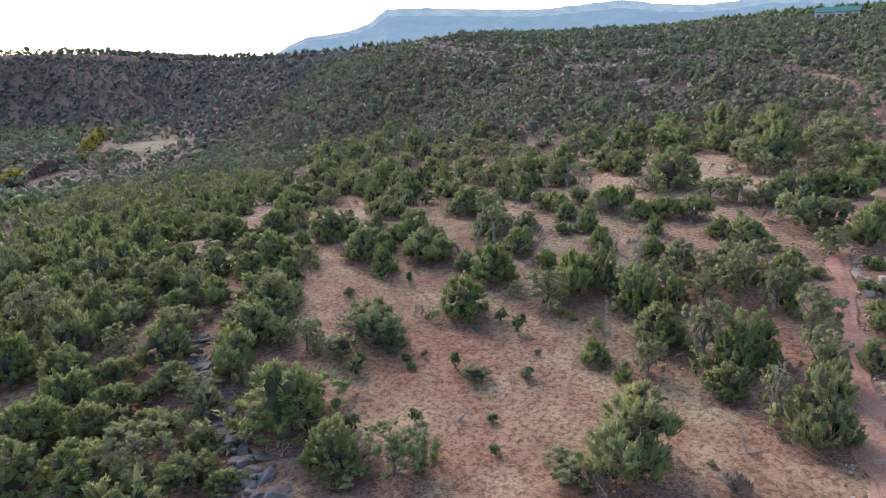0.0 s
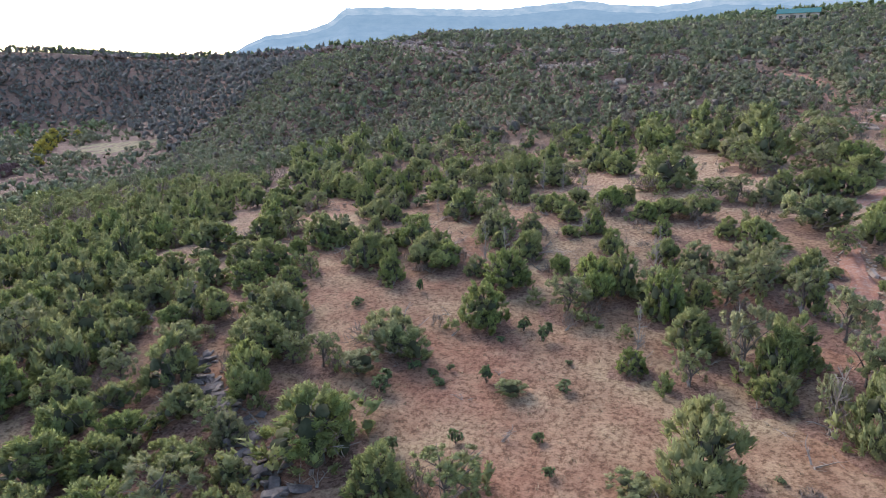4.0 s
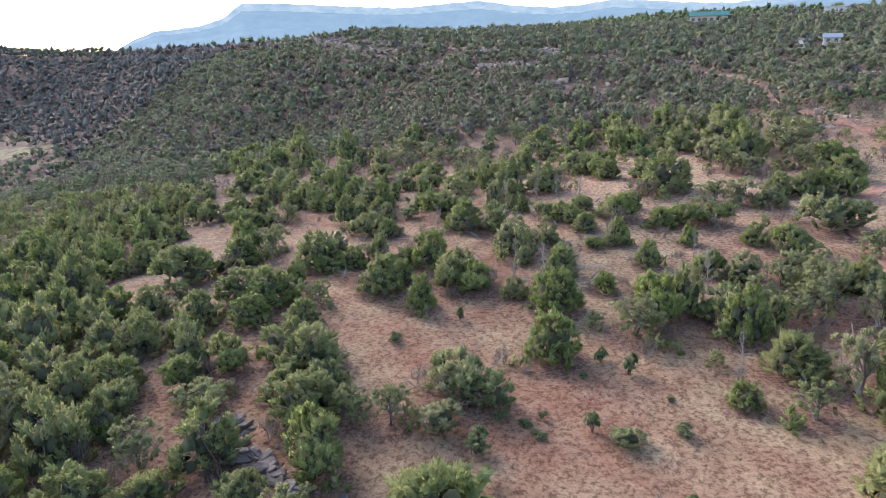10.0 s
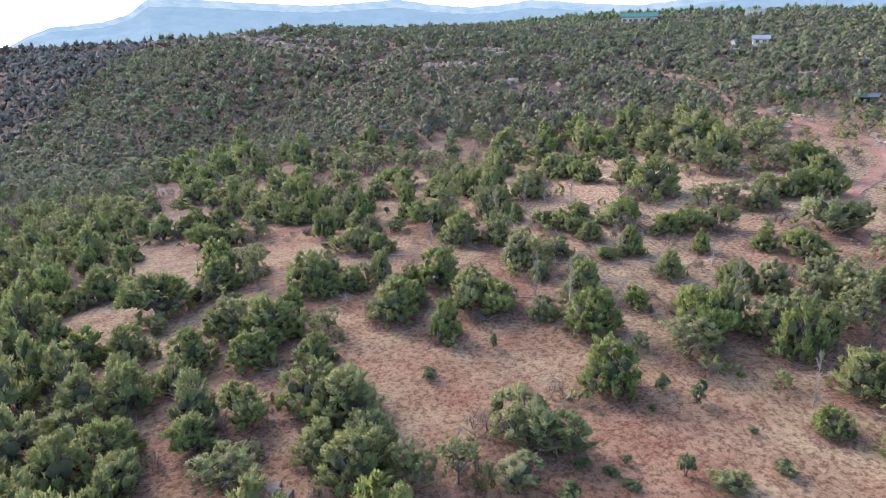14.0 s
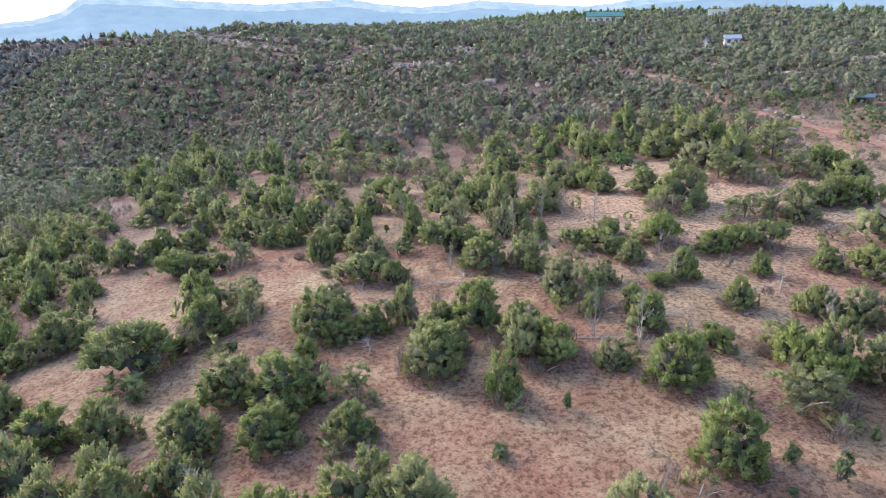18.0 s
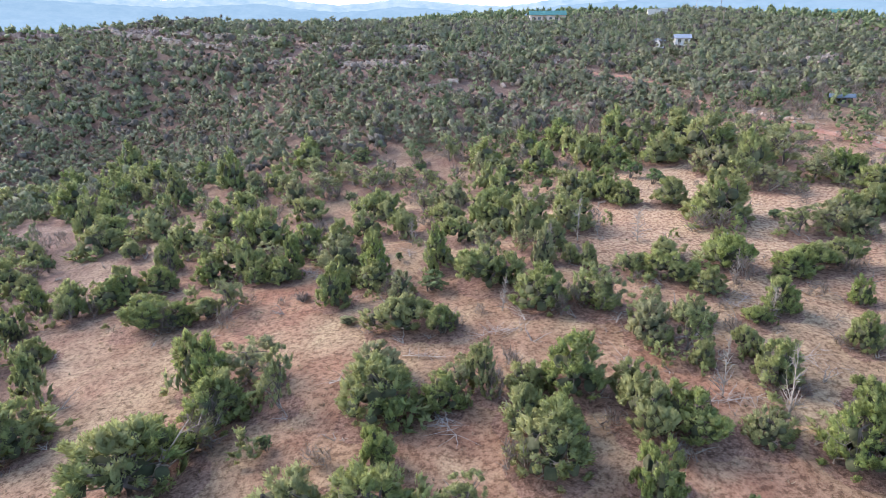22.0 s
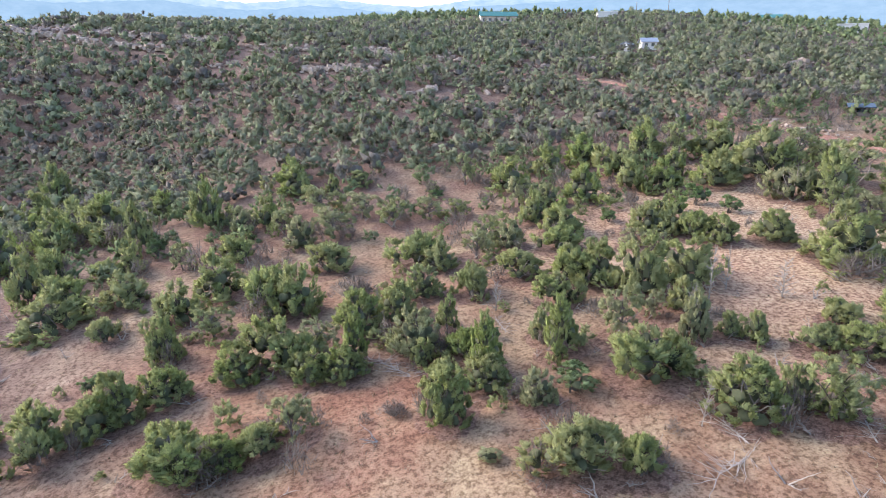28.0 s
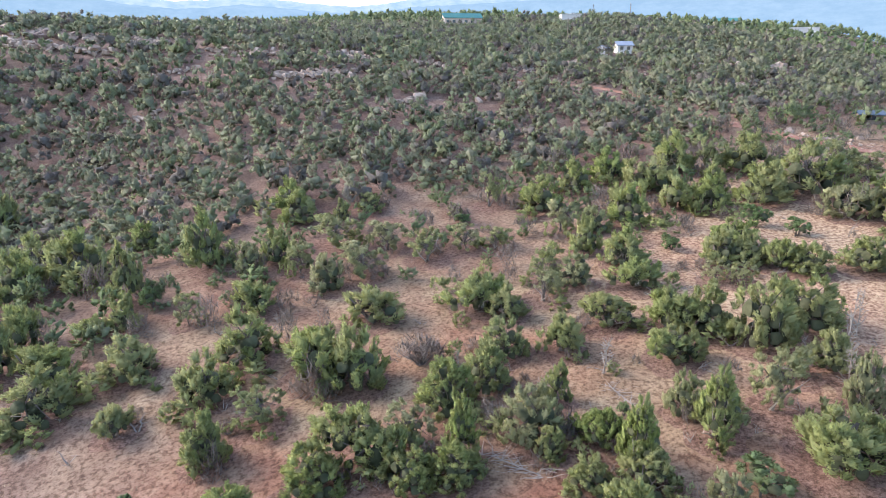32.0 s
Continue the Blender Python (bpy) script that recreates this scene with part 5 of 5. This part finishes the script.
def house(x, y, turn, length, depth, wall, roof, wall_mat, roof_mat, label, windows=3, flat=False, up=0.0):
    root = new("house")
    bm = bmesh.new()
    t = 0.25
    # the walls as a ring, with openings between the piers of the front
    box(bm, -length / 2, length / 2, depth / 2 - t, depth / 2, -2.5, wall)
    box(bm, -length / 2, -length / 2 + t, -depth / 2, depth / 2 - t, -2.5, wall)
    box(bm, length / 2 - t, length / 2, -depth / 2, depth / 2 - t, -2.5, wall)
    box(bm, -length / 2 + t, length / 2 - t, -depth / 2, -depth / 2 + t, -2.5, 0.9)
    box(bm, -length / 2 + t, length / 2 - t, -depth / 2, -depth / 2 + t, 2.1, wall)
    bay = (length - 2 * t) / windows
    for k in range(windows + 1):
        c = -length / 2 + t + k * bay
        a, b = max(c - bay * 0.25, -length / 2 + t), min(c + bay * 0.25, length / 2 - t)
        box(bm, a, b, -depth / 2, -depth / 2 + t, 0.9, 2.1)
    built("wall", bm, wall_mat, root)
    for k in range(windows):
        c = -length / 2 + t + (k + 0.5) * bay
        bm = bmesh.new()
        a, b, f = c - bay * 0.25, c + bay * 0.25, -depth / 2 + 0.06
        for x0, x1, z0, z1 in ((a, a + 0.07, 0.9, 2.1), (b - 0.07, b, 0.9, 2.1), (a + 0.07, b - 0.07, 0.9, 0.97), (a + 0.07, b - 0.07, 2.03, 2.1), (c - 0.025, c + 0.025, 0.97, 2.03)):
            box(bm, x0, x1, f, f + 0.09, z0, z1)
        window = built("window", bm, TIMBER, root, "window in a weathered frame")
        for x0, x1 in ((a + 0.07, c - 0.025), (c + 0.025, b - 0.07)):
            bm = bmesh.new()
            box(bm, x0, x1, f + 0.03, f + 0.05, 0.97, 2.03)
            built("pane", bm, PANE, window)
    bm = bmesh.new()
    if flat:
        box(bm, -length / 2 - 0.2, length / 2 + 0.2, -depth / 2 - 0.2, depth / 2 + 0.2, wall, wall + roof, 0.05)
    else:
        e = 0.5
        pts = [(-length / 2 - e, -depth / 2 - e, wall - 0.1), (length / 2 + e, -depth / 2 - e, wall - 0.1), (length / 2 + e, depth / 2 + e, wall - 0.1), (-length / 2 - e, depth / 2 + e, wall - 0.1), (-length / 2 - e, 0, wall + roof), (length / 2 + e, 0, wall + roof)]
        low = [bm.verts.new(p) for p in pts]
        high = [bm.verts.new((p[0], p[1], p[2] + 0.16)) for p in pts]
        for q in ((0, 1, 5, 4), (2, 3, 4, 5)):
            bm.faces.new([high[i] for i in q])
            bm.faces.new([low[i] for i in q[::-1]])
        for a, b in ((0, 1), (1, 5), (5, 2), (2, 3), (3, 4), (4, 0)):
            bm.faces.new((low[a], low[b], high[b], high[a]))
    built("roof", bm, roof_mat, root)
    if not flat:
        bm = bmesh.new()
        for s in (-1, 1):
            g = [bm.verts.new((s * (length / 2 - 0.02), yy, zz)) for yy, zz in ((-depth / 2, wall), (depth / 2, wall), (0, wall + roof))]
            h = [bm.verts.new((s * (length / 2 - t), yy, zz)) for yy, zz in ((-depth / 2, wall), (depth / 2, wall), (0, wall + roof))]
            bm.faces.new(g)
            bm.faces.new(h[::-1])
            for i in range(3):
                bm.faces.new((g[i], g[(i + 1) % 3], h[(i + 1) % 3], h[i]))
        built("gable", bm, wall_mat, root)
    root.matrix_basis = pose(x, y, float(ground_at(x, y)) + up, 0, 0, turn)
    return tagged(root, label, "house")


house(97, 318, -14, 17, 8, 3.0, 2.2, TAN_WALL, GREEN_ROOF, "long house with a green metal roof", 6, up=0.8)
house(118, 231, -20, 5.2, 4.4, 2.4, 1.4, WHITE_WALL, GREY_ROOF, "white house with a pale grey metal roof", 2, up=0.1)
house(108, 229, 25, 2.6, 2.4, 2.3, 0.7, WHITE_WALL, GREY_ROOF, "small white shed beside the house", 1, up=0.3)
house(150, 309, -25, 9, 7, 4.4, 0.4, WHITE_WALL, WHITE_WALL, "two-storey white house with a flat roof", 3, True, up=-0.4)
house(240, 300, -40, 11, 8, 3.2, 1.8, TAN_WALL, GREEN_ROOF, "house with a green metal roof among trees", 4, up=-1.3)
house(262, 272, -44, 14, 9, 4.2, 0.4, WHITE_WALL, WHITE_WALL, "long white house with a flat roof", 6, True, up=-1.2)
house(95, 129, -40, 3.8, 3.2, 2.0, 0.6, TIMBER, BLUE_ROOF, "small shed with a blue metal roof", 1, up=-0.5)


def pole(x, y, tall):
    root = new("utility_pole")
    part("mast", poly_mesh("mast", *sticks([[(0, 0, -0.5, 0.17), (0, 0, tall * 0.5, 0.14), (0, 0, tall, 0.11)]], 8), TIMBER), root)
    bm = bmesh.new()
    box(bm, -1.1, 1.1, -0.06, 0.06, tall - 0.75, tall - 0.6, 0.02)
    built("crossarm", bm, TIMBER, root)
    for k in (-0.95, 0.0, 0.95):
        part("insulator", poly_mesh("insulator", *sticks([[(k, 0, tall - 0.6, 0.05), (k, 0, tall - 0.5, 0.07), (k, 0, tall - 0.4, 0.03)]], 6), WHITE_WALL), root)
    root.matrix_basis = pose(x, y, float(ground_at(x, y)), 0, 0, 30)
    return tagged(root, "weathered timber utility pole with a crossarm", "utility pole", group="utility poles")


for px_, py_, tall in ((114, 259, 9), (167, 214, 8), (206, 366, 10), (150, 255, 8), (178, 300, 9)):
    pole(px_, py_, tall)


# ---- woods, grass and litter, past counting ----
rng = np.random.default_rng(5)
NEAR_KINDS = [wood_template(s, k, n, q, n * 13, 3.4, 0.6, 1.1, 0.3, 0.2) for s, k, n, q in ((1, "juniper", 36, 0.08), (2, "juniper", 36, 0.08), (3, "tall", 34, 0.07), (4, "pair", 36, 0.075), (5, "open", 40, 0.065))]
LOW_KINDS = [wood_template(s, k, n, q, n * 12, 3.0, 0.6, 1.0) for s, k, n, q in ((1, "juniper", 14, 0.13), (4, "pair", 14, 0.12), (5, "open", 14, 0.11))]
BACK_KINDS = [wood_template(s, k, n, q, n * 14, 2.4, 0.6, 0.55, 0.35) for s, k, n, q in ((1, "juniper", 18, 0.13), (2, "juniper", 18, 0.13), (3, "tall", 18, 0.11), (4, "pair", 18, 0.12), (5, "open", 20, 0.10))]
TWIG_KINDS = [twig_template(s, k, n, q) for s, k, n, q in ((1, "juniper", 180, 0.26), (4, "pair", 180, 0.26), (5, "open", 170, 0.28))]
SLOPE_KINDS = [wood_template(s, k, n, q, n * 15, 1.9, 0.74, 0.50, 0.27) for s, k, n, q in ((1, "juniper", 11, 0.17), (2, "juniper", 11, 0.17), (3, "tall", 11, 0.14), (4, "pair", 11, 0.16), (6, "open", 13, 0.13), (7, "juniper", 11, 0.17), (8, "open", 13, 0.13))]
MID_KINDS = [wood_template(s, k, n, q, n * 12, 1.6, 0.76, 0.52, 0.30) for s, k, n, q in ((1, "juniper", 6, 0.25), (2, "juniper", 6, 0.25), (3, "tall", 6, 0.21), (4, "pair", 6, 0.23), (6, "open", 7, 0.20), (7, "juniper", 6, 0.25))]
FAR_KINDS = [wood_template(s, k, n, q, 20, 1.5, 0.78, 0.60, 0.36) for s, k, n, q in ((1, "juniper", 3, 0.32), (2, "pair", 3, 0.30), (3, "juniper", 3, 0.32), (4, "tall", 3, 0.27))]


def far_from_rows(x, y, rows, share=0.34, own=1.4):
    ok = np.ones(len(x), bool)
    for a, b, w, _ in rows:
        ok &= np.hypot(x - a, y - b) > share * w + own
    return ok


def sizes(rng, x, y, low, high):
    w = low + (high - low) * rng.random(len(x)) ** 1.3
    return np.column_stack([x, y, w, w * (0.7 + 0.45 * rng.random(len(x)))])


def near_keep(x, y):
    west = step(-3, 3, west_of_edge(x, y))
    north = step(94, 112, y + 0.12 * x)
    side = step(58, 66, x)
    thick = np.maximum(np.maximum(west, north), side)
    return (0.36 + 0.16 * step(60, 90, y) + 0.46 * thick) * (1 - in_opening(x, y, 0.6)) * ((y > 16) | (west > 0.5))


x, y = scatter(rng, -125, 110, 0, 140, 3.7, near_keep)
ok = far_from_rows(x, y, TALL_ROWS + EDGE_ROWS)
x, y = x[ok], y[ok]
rows = sizes(rng, x, y, 2.0, 4.6)
rows[:, 2:] *= 0.5 + 0.5 * np.maximum(step(90, 125, rows[:, 1:2]), step(-2, 6, west_of_edge(rows[:, 0:1], rows[:, 1:2])))
grey = rng.random(len(rows)) < 0.30 + 0.22 * (west_of_edge(rows[:, 0], rows[:, 1]) < 0) * (rows[:, 1] < 95)
back = rows[:, 1] > 110
wood("thicket", rows[~grey & ~back], NEAR_KINDS, JUNIPER, "thick juniper scrub around the openings", rng)
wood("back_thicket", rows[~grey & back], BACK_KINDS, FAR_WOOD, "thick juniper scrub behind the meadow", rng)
wood("grey_thicket", rows[grey], TWIG_KINDS, SAGE, "grey leafless scrub around the openings", rng)


x, y = scatter(rng, -120, -18, 84, 140, 3.7, lambda x, y: 0.75 * step(0, 8, west_of_edge(x, y)) * (1 - in_opening(x, y, 0.5)))
ok = far_from_rows(x, y, TALL_ROWS + EDGE_ROWS, 0.3, 1.0)
rows = sizes(rng, x[ok], y[ok], 2.6, 4.4)
wood("western_thicket", rows[rows[:, 1] < 108], NEAR_KINDS, JUNIPER, "dense dark juniper scrub west of the meadow", rng)
wood("western_wood", rows[rows[:, 1] >= 108], BACK_KINDS, FAR_WOOD, "dense juniper scrub below the bluff", rng)

# low growth that crowds round the feet of the trees
crowd = []
for a, b, w, h in TALL_ROWS + EDGE_ROWS:
    for k in range(int(rng.integers(1, 4))):
        t, r = rng.random() * 6.283, w * (0.36 + 0.26 * rng.random())
        crowd.append((a + r * math.cos(t), b + r * math.sin(t), w * (0.32 + 0.28 * rng.random()), h * (0.30 + 0.35 * rng.random())))
crowd = np.array(crowd)
crowd = crowd[~(road_gap(crowd[:, 0], crowd[:, 1], 2.6) < 0.5)]
dull = rng.random(len(crowd)) < 0.34
wood("undergrowth", crowd[~dull], LOW_KINDS, JUNIPER, "low green growth round the feet of the trees", rng)
wood("grey_undergrowth", crowd[dull], TWIG_KINDS, SAGE, "grey brush round the feet of the trees", rng)


# gaps in the wood before the ledges and boulders
ROCK_CLEARINGS = [(114, 226, 4), (106, 225, 3), (-46, 247, 4), (-55, 254, 4), (-66, 262, 4), (-77, 272, 4), (-88, 284, 4), (-98, 295, 4), (-62, 277, 4), (-75, 288, 4), (-88, 298, 4), (-104, 308, 4), (-18, 241, 4), (-4, 233, 4), (125, 192, 4), (141, 186, 4), (87, 217, 4), (52, 192, 4), (65, 210, 4), (-25, 226, 4), (93, 196, 4), (-38, 204, 4), (104, 171, 4), (40, 217, 5), (-10, 233, 4), (23, 185, 5), (15, 185, 4), (4, 208, 5), (-3, 209, 4), (13, 206, 4), (134, 180, 6), (20, 225, 4), (40, 218, 4), (14, 231, 3), (36, 181, 4), (66, 170, 3), (72, 180, 4)]


def mid_keep(x, y):
    bare = (x > -30) * 0.13 * patch(x, y, 9, 1.3) + 0.10 * patch(x, y, 23, 0.4)
    for a, b, r in ROCK_CLEARINGS:
        bare = np.maximum(bare, 0.95 * (np.hypot(x - a, y - b + 1) < r + 1.5))
    return (0.98 - bare) * (1 - 0.85 * (np.abs(rim_distance(x, y) + 4.5) < 5.5) * (x < -18)) * np.maximum(road_gap(x, y, 2.0), 0.45 * (y > 150)) * (1 - in_opening(x, y, 0.5))


x, y = scatter(rng, -165, 190, 140, 330, 3.2, mid_keep)
rows = sizes(rng, x, y, 3.0, 5.2)
grey = rng.random(len(rows)) < 0.17
lower = rows[:, 1] < 205
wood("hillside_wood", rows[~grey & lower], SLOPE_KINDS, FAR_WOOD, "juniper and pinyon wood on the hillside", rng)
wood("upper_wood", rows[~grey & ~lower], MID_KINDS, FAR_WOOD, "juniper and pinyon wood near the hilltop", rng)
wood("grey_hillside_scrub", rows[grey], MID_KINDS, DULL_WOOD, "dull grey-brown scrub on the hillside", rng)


def far_keep(x, y):
    done = (x > -165) & (x < 190) & (y > 140) & (y < 330) | (x > -125) & (x < 110) & (y > -40) & (y < 140)
    clearing = (np.hypot((x + 231) / 30, (y - 235) / 15) < 1) | (np.hypot(x + 200, y - 154) < 13) | (np.hypot((x + 262) * 0.68 + (y - 228) * 0.73, ((y - 228) * 0.68 - (x + 262) * 0.73) / 4.2) < 9)
    bearing = np.degrees(np.arctan2(x, y + 30))
    seen = np.where((bearing > -60) & (bearing < 62), 0.80, 0.03)
    return seen * (1 - done) * (1 - clearing) * (1 - 0.25 * patch(x, y, 26, 2.2)) * road_gap(x, y, 3.4)


x, y = scatter(rng, -640, 470, -60, 500, 4.7, far_keep)
rows = sizes(rng, x, y, 3.4, 6.2)
rows[:, 2:] *= 1 - 0.3 * step(-140, -60, rows[:, 0:1])
bluff = (rows[:, 0] < -165) & (rim_distance(rows[:, 0], rows[:, 1]) > -115) & (rim_distance(rows[:, 0], rows[:, 1]) < 12)
rows[bluff, 2:] *= 0.95
x, y = scatter(rng, -640, -165, 150, 440, 4.2, lambda x, y: 0.62 * (rim_distance(x, y) > -115) * (rim_distance(x, y) < 3))
low = sizes(rng, x, y, 2.2, 4.2)
floor = ~bluff & (np.hypot(rows[:, 0] + 215, rows[:, 1] - 190) < 110)
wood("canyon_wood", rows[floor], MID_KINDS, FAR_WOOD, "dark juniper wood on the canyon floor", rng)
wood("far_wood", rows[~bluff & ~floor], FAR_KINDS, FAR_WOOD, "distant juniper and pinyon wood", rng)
wood("bluff_scrub", np.concatenate([rows[bluff], low]), FAR_KINDS, HAZED_BLUFF_WOOD, "grey-green scrub on the red bluff, distance haze painted in", rng)

# creek bottom: cottonwoods in autumn leaf and a pale meadow
YELLOW = foliage("cottonwood_yellow", (0.36, 0.30, 0.05), (0.64, 0.52, 0.10), (0.42, 0.40, 0.09), 0.46)
plant([tree("cottonwood", "juniper", 95, YELLOW, 60, 0.075, 0, "cottonwood in yellow autumn leaf by the creek", "tree")],
      [(-243, 205, 7, 5), (-250, 213, 8, 6), (-258, 221, 8, 6), (-267, 231, 9, 7), (-277, 241, 8, 6), (-289, 254, 9, 8), (-286, 268, 7, 5), (-305, 276, 6, 5), (-226, 190, 6, 4), (-262, 222, 6, 5), (-200, 138, 9, 6), (-206, 145, 8, 5), (-340, 274, 6, 4)], "cottonwoods by the creek", 33)

# dead brush in the thickets
def brush_template(seed):
    r = np.random.default_rng(seed)
    v, f = sticks([q * (1, 1, 1, 1.5) for q in snag_lines(r, 3, 0.9)], 3)
    f = np.array(f)
    v = v[np.concatenate([f[:, [0, 1, 2]], f[:, [0, 2, 3]]])]
    return soup(v, np.repeat(unit(np.cross(v[:, 1] - v[:, 0], v[:, 2] - v[:, 0]) + 1e-9)[:, None], 3, 1))


x, y = scatter(rng, -55, 75, 6, 130, 4.6, lambda x, y: 0.85 * patch(x, y, 11, 1.9) * (1 - 0.75 * in_opening(x, y, -0.8)))
rows = sizes(rng, x, y, 1.2, 3.4)
rows[:, 3] *= 0.55
# a tangle of dead wood runs through the middle of the thicket
x, y = scatter(rng, 8, 34, 42, 68, 2.3, lambda x, y: 0.55 * (1 - 0.8 * in_opening(x, y, -0.8)))
tangle = sizes(rng, x, y, 1.2, 3.0)
tangle[:, 3] *= 0.5
rows = np.concatenate([rows, tangle])
feet = []
for a, b, w, h in TALL_ROWS:
    if b < 100 and rng.random() < 0.85:
        t, r = rng.random() * 6.283, w * (0.42 + 0.16 * rng.random())
        feet.append((a + r * math.cos(t), b + r * math.sin(t), 1.4 + 1.8 * rng.random(), 0.7 + 0.9 * rng.random()))
rows = np.concatenate([rows, np.array(feet)])
brush = wood("dead_brush", rows, [brush_template(k) for k in (1, 2, 3, 4)], DEAD, "bleached dead brush lying among the junipers", rng)
tagged(brush, category="brush")

# dry grass and litter
GRASS = [blades(np.random.default_rng(s), [(0, 0, 0.15, 0.4, 0.4, 0.2)], 8, 0.5, 1.6, 0.14) for s in (1, 2, 3)]
x, y = scatter(rng, -62, 70, 2, 118, 0.88, lambda x, y: (0.35 + 0.6 * patch(x, y, 5, 0.7)) * (1 - 0.8 * (road_gap(x, y, 2.2) < 0.5)))
w = 0.20 + 0.30 * rng.random(len(x))
tufts = wood("dry_grass", np.column_stack([x, y, w, w * 0.8]), GRASS, STRAW, "tufts of dry straw-coloured grass", rng)
tagged(tufts, category="grass")
TUSSOCK = [blades(np.random.default_rng(s), [(0, 0, 0.12, 0.42, 0.42, 0.16)], 6, 0.5, 1.2, 0.22) for s in (4, 5, 6)]
x, y = scatter(rng, -48, 60, 4, 80, 0.68, lambda x, y: (0.25 + 0.65 * patch(x, y, 4, 2.7)) * (road_gap(x, y, 1.6)))
w = 0.18 + 0.34 * rng.random(len(x)) ** 1.6
low = wood("low_scrub", np.column_stack([x, y, w, w * 0.6]), TUSSOCK, TUFT, "low grey-brown tussocks between the grass", rng)
tagged(low, category="scrub")


# straw meadow in the creek bottom
def meadow():
    turns, rings = 48, 8
    v = [(-231.0, 237.0)]
    for r in range(1, rings + 1):
        for k in range(turns):
            t = 2 * math.pi * k / turns
            reach = 0.8 * r / rings * (1 + 0.16 * math.sin(3 * t + 1) + 0.10 * math.sin(7 * t))
            v.append((-231 + 33 * reach * math.cos(t) - 10 * reach * math.sin(t), 237 + 14 * reach * math.sin(t)))
    f = [(0, 1 + k, 1 + (k + 1) % turns) for k in range(turns)]
    for r in range(rings - 1):
        o = 1 + r * turns
        for k in range(turns):
            a, b = o + k, o + (k + 1) % turns
            f += [(a, a + turns, b + turns), (a, b + turns, b)]
    p = np.array(v)
    straw = plain("straw_meadow", (0.27, 0.215, 0.112), 0.95, 0.22, 0.35)
    ob = new("meadow", mesh_from("meadow", np.column_stack([p, ground_at(p[:, 0], p[:, 1]) + 0.25]), np.array(f), straw, True))
    tagged(ob, "pale straw meadow in the creek bottom", "meadow", kind="structure")


meadow()

# gravel thrown up along the road
def pebble(seed):
    me = stone_mesh(seed, PALE_ROCK, 0.7)
    me.calc_loop_triangles()
    p = np.array([v.co for v in me.vertices])
    t = p[np.array([q.vertices for q in me.loop_triangles])]
    return soup(t, np.repeat(unit(np.cross(t[:, 1] - t[:, 0], t[:, 2] - t[:, 0]) + 1e-9)[:, None], 3, 1))


line = ROAD_LINE[(ROAD_LINE[:, 1] > 5) & (ROAD_LINE[:, 1] < 120)]
q = line[rng.integers(len(line), size=900)]
off = (0.75 + 1.1 * rng.random(900)) * np.where(rng.random(900) < 0.72, 1, -1)
w = 0.08 + 0.28 * rng.random(900) ** 3
gravel = wood("gravel", np.column_stack([q[:, 0] + off, q[:, 1] + 0.5 * rng.normal(size=900), w, w]), [pebble(k) for k in (401, 402, 403)], PALE_ROCK, "pale gravel along the edges of the road", rng)
gravel.location.z = 0.12
tagged(gravel, category="gravel")
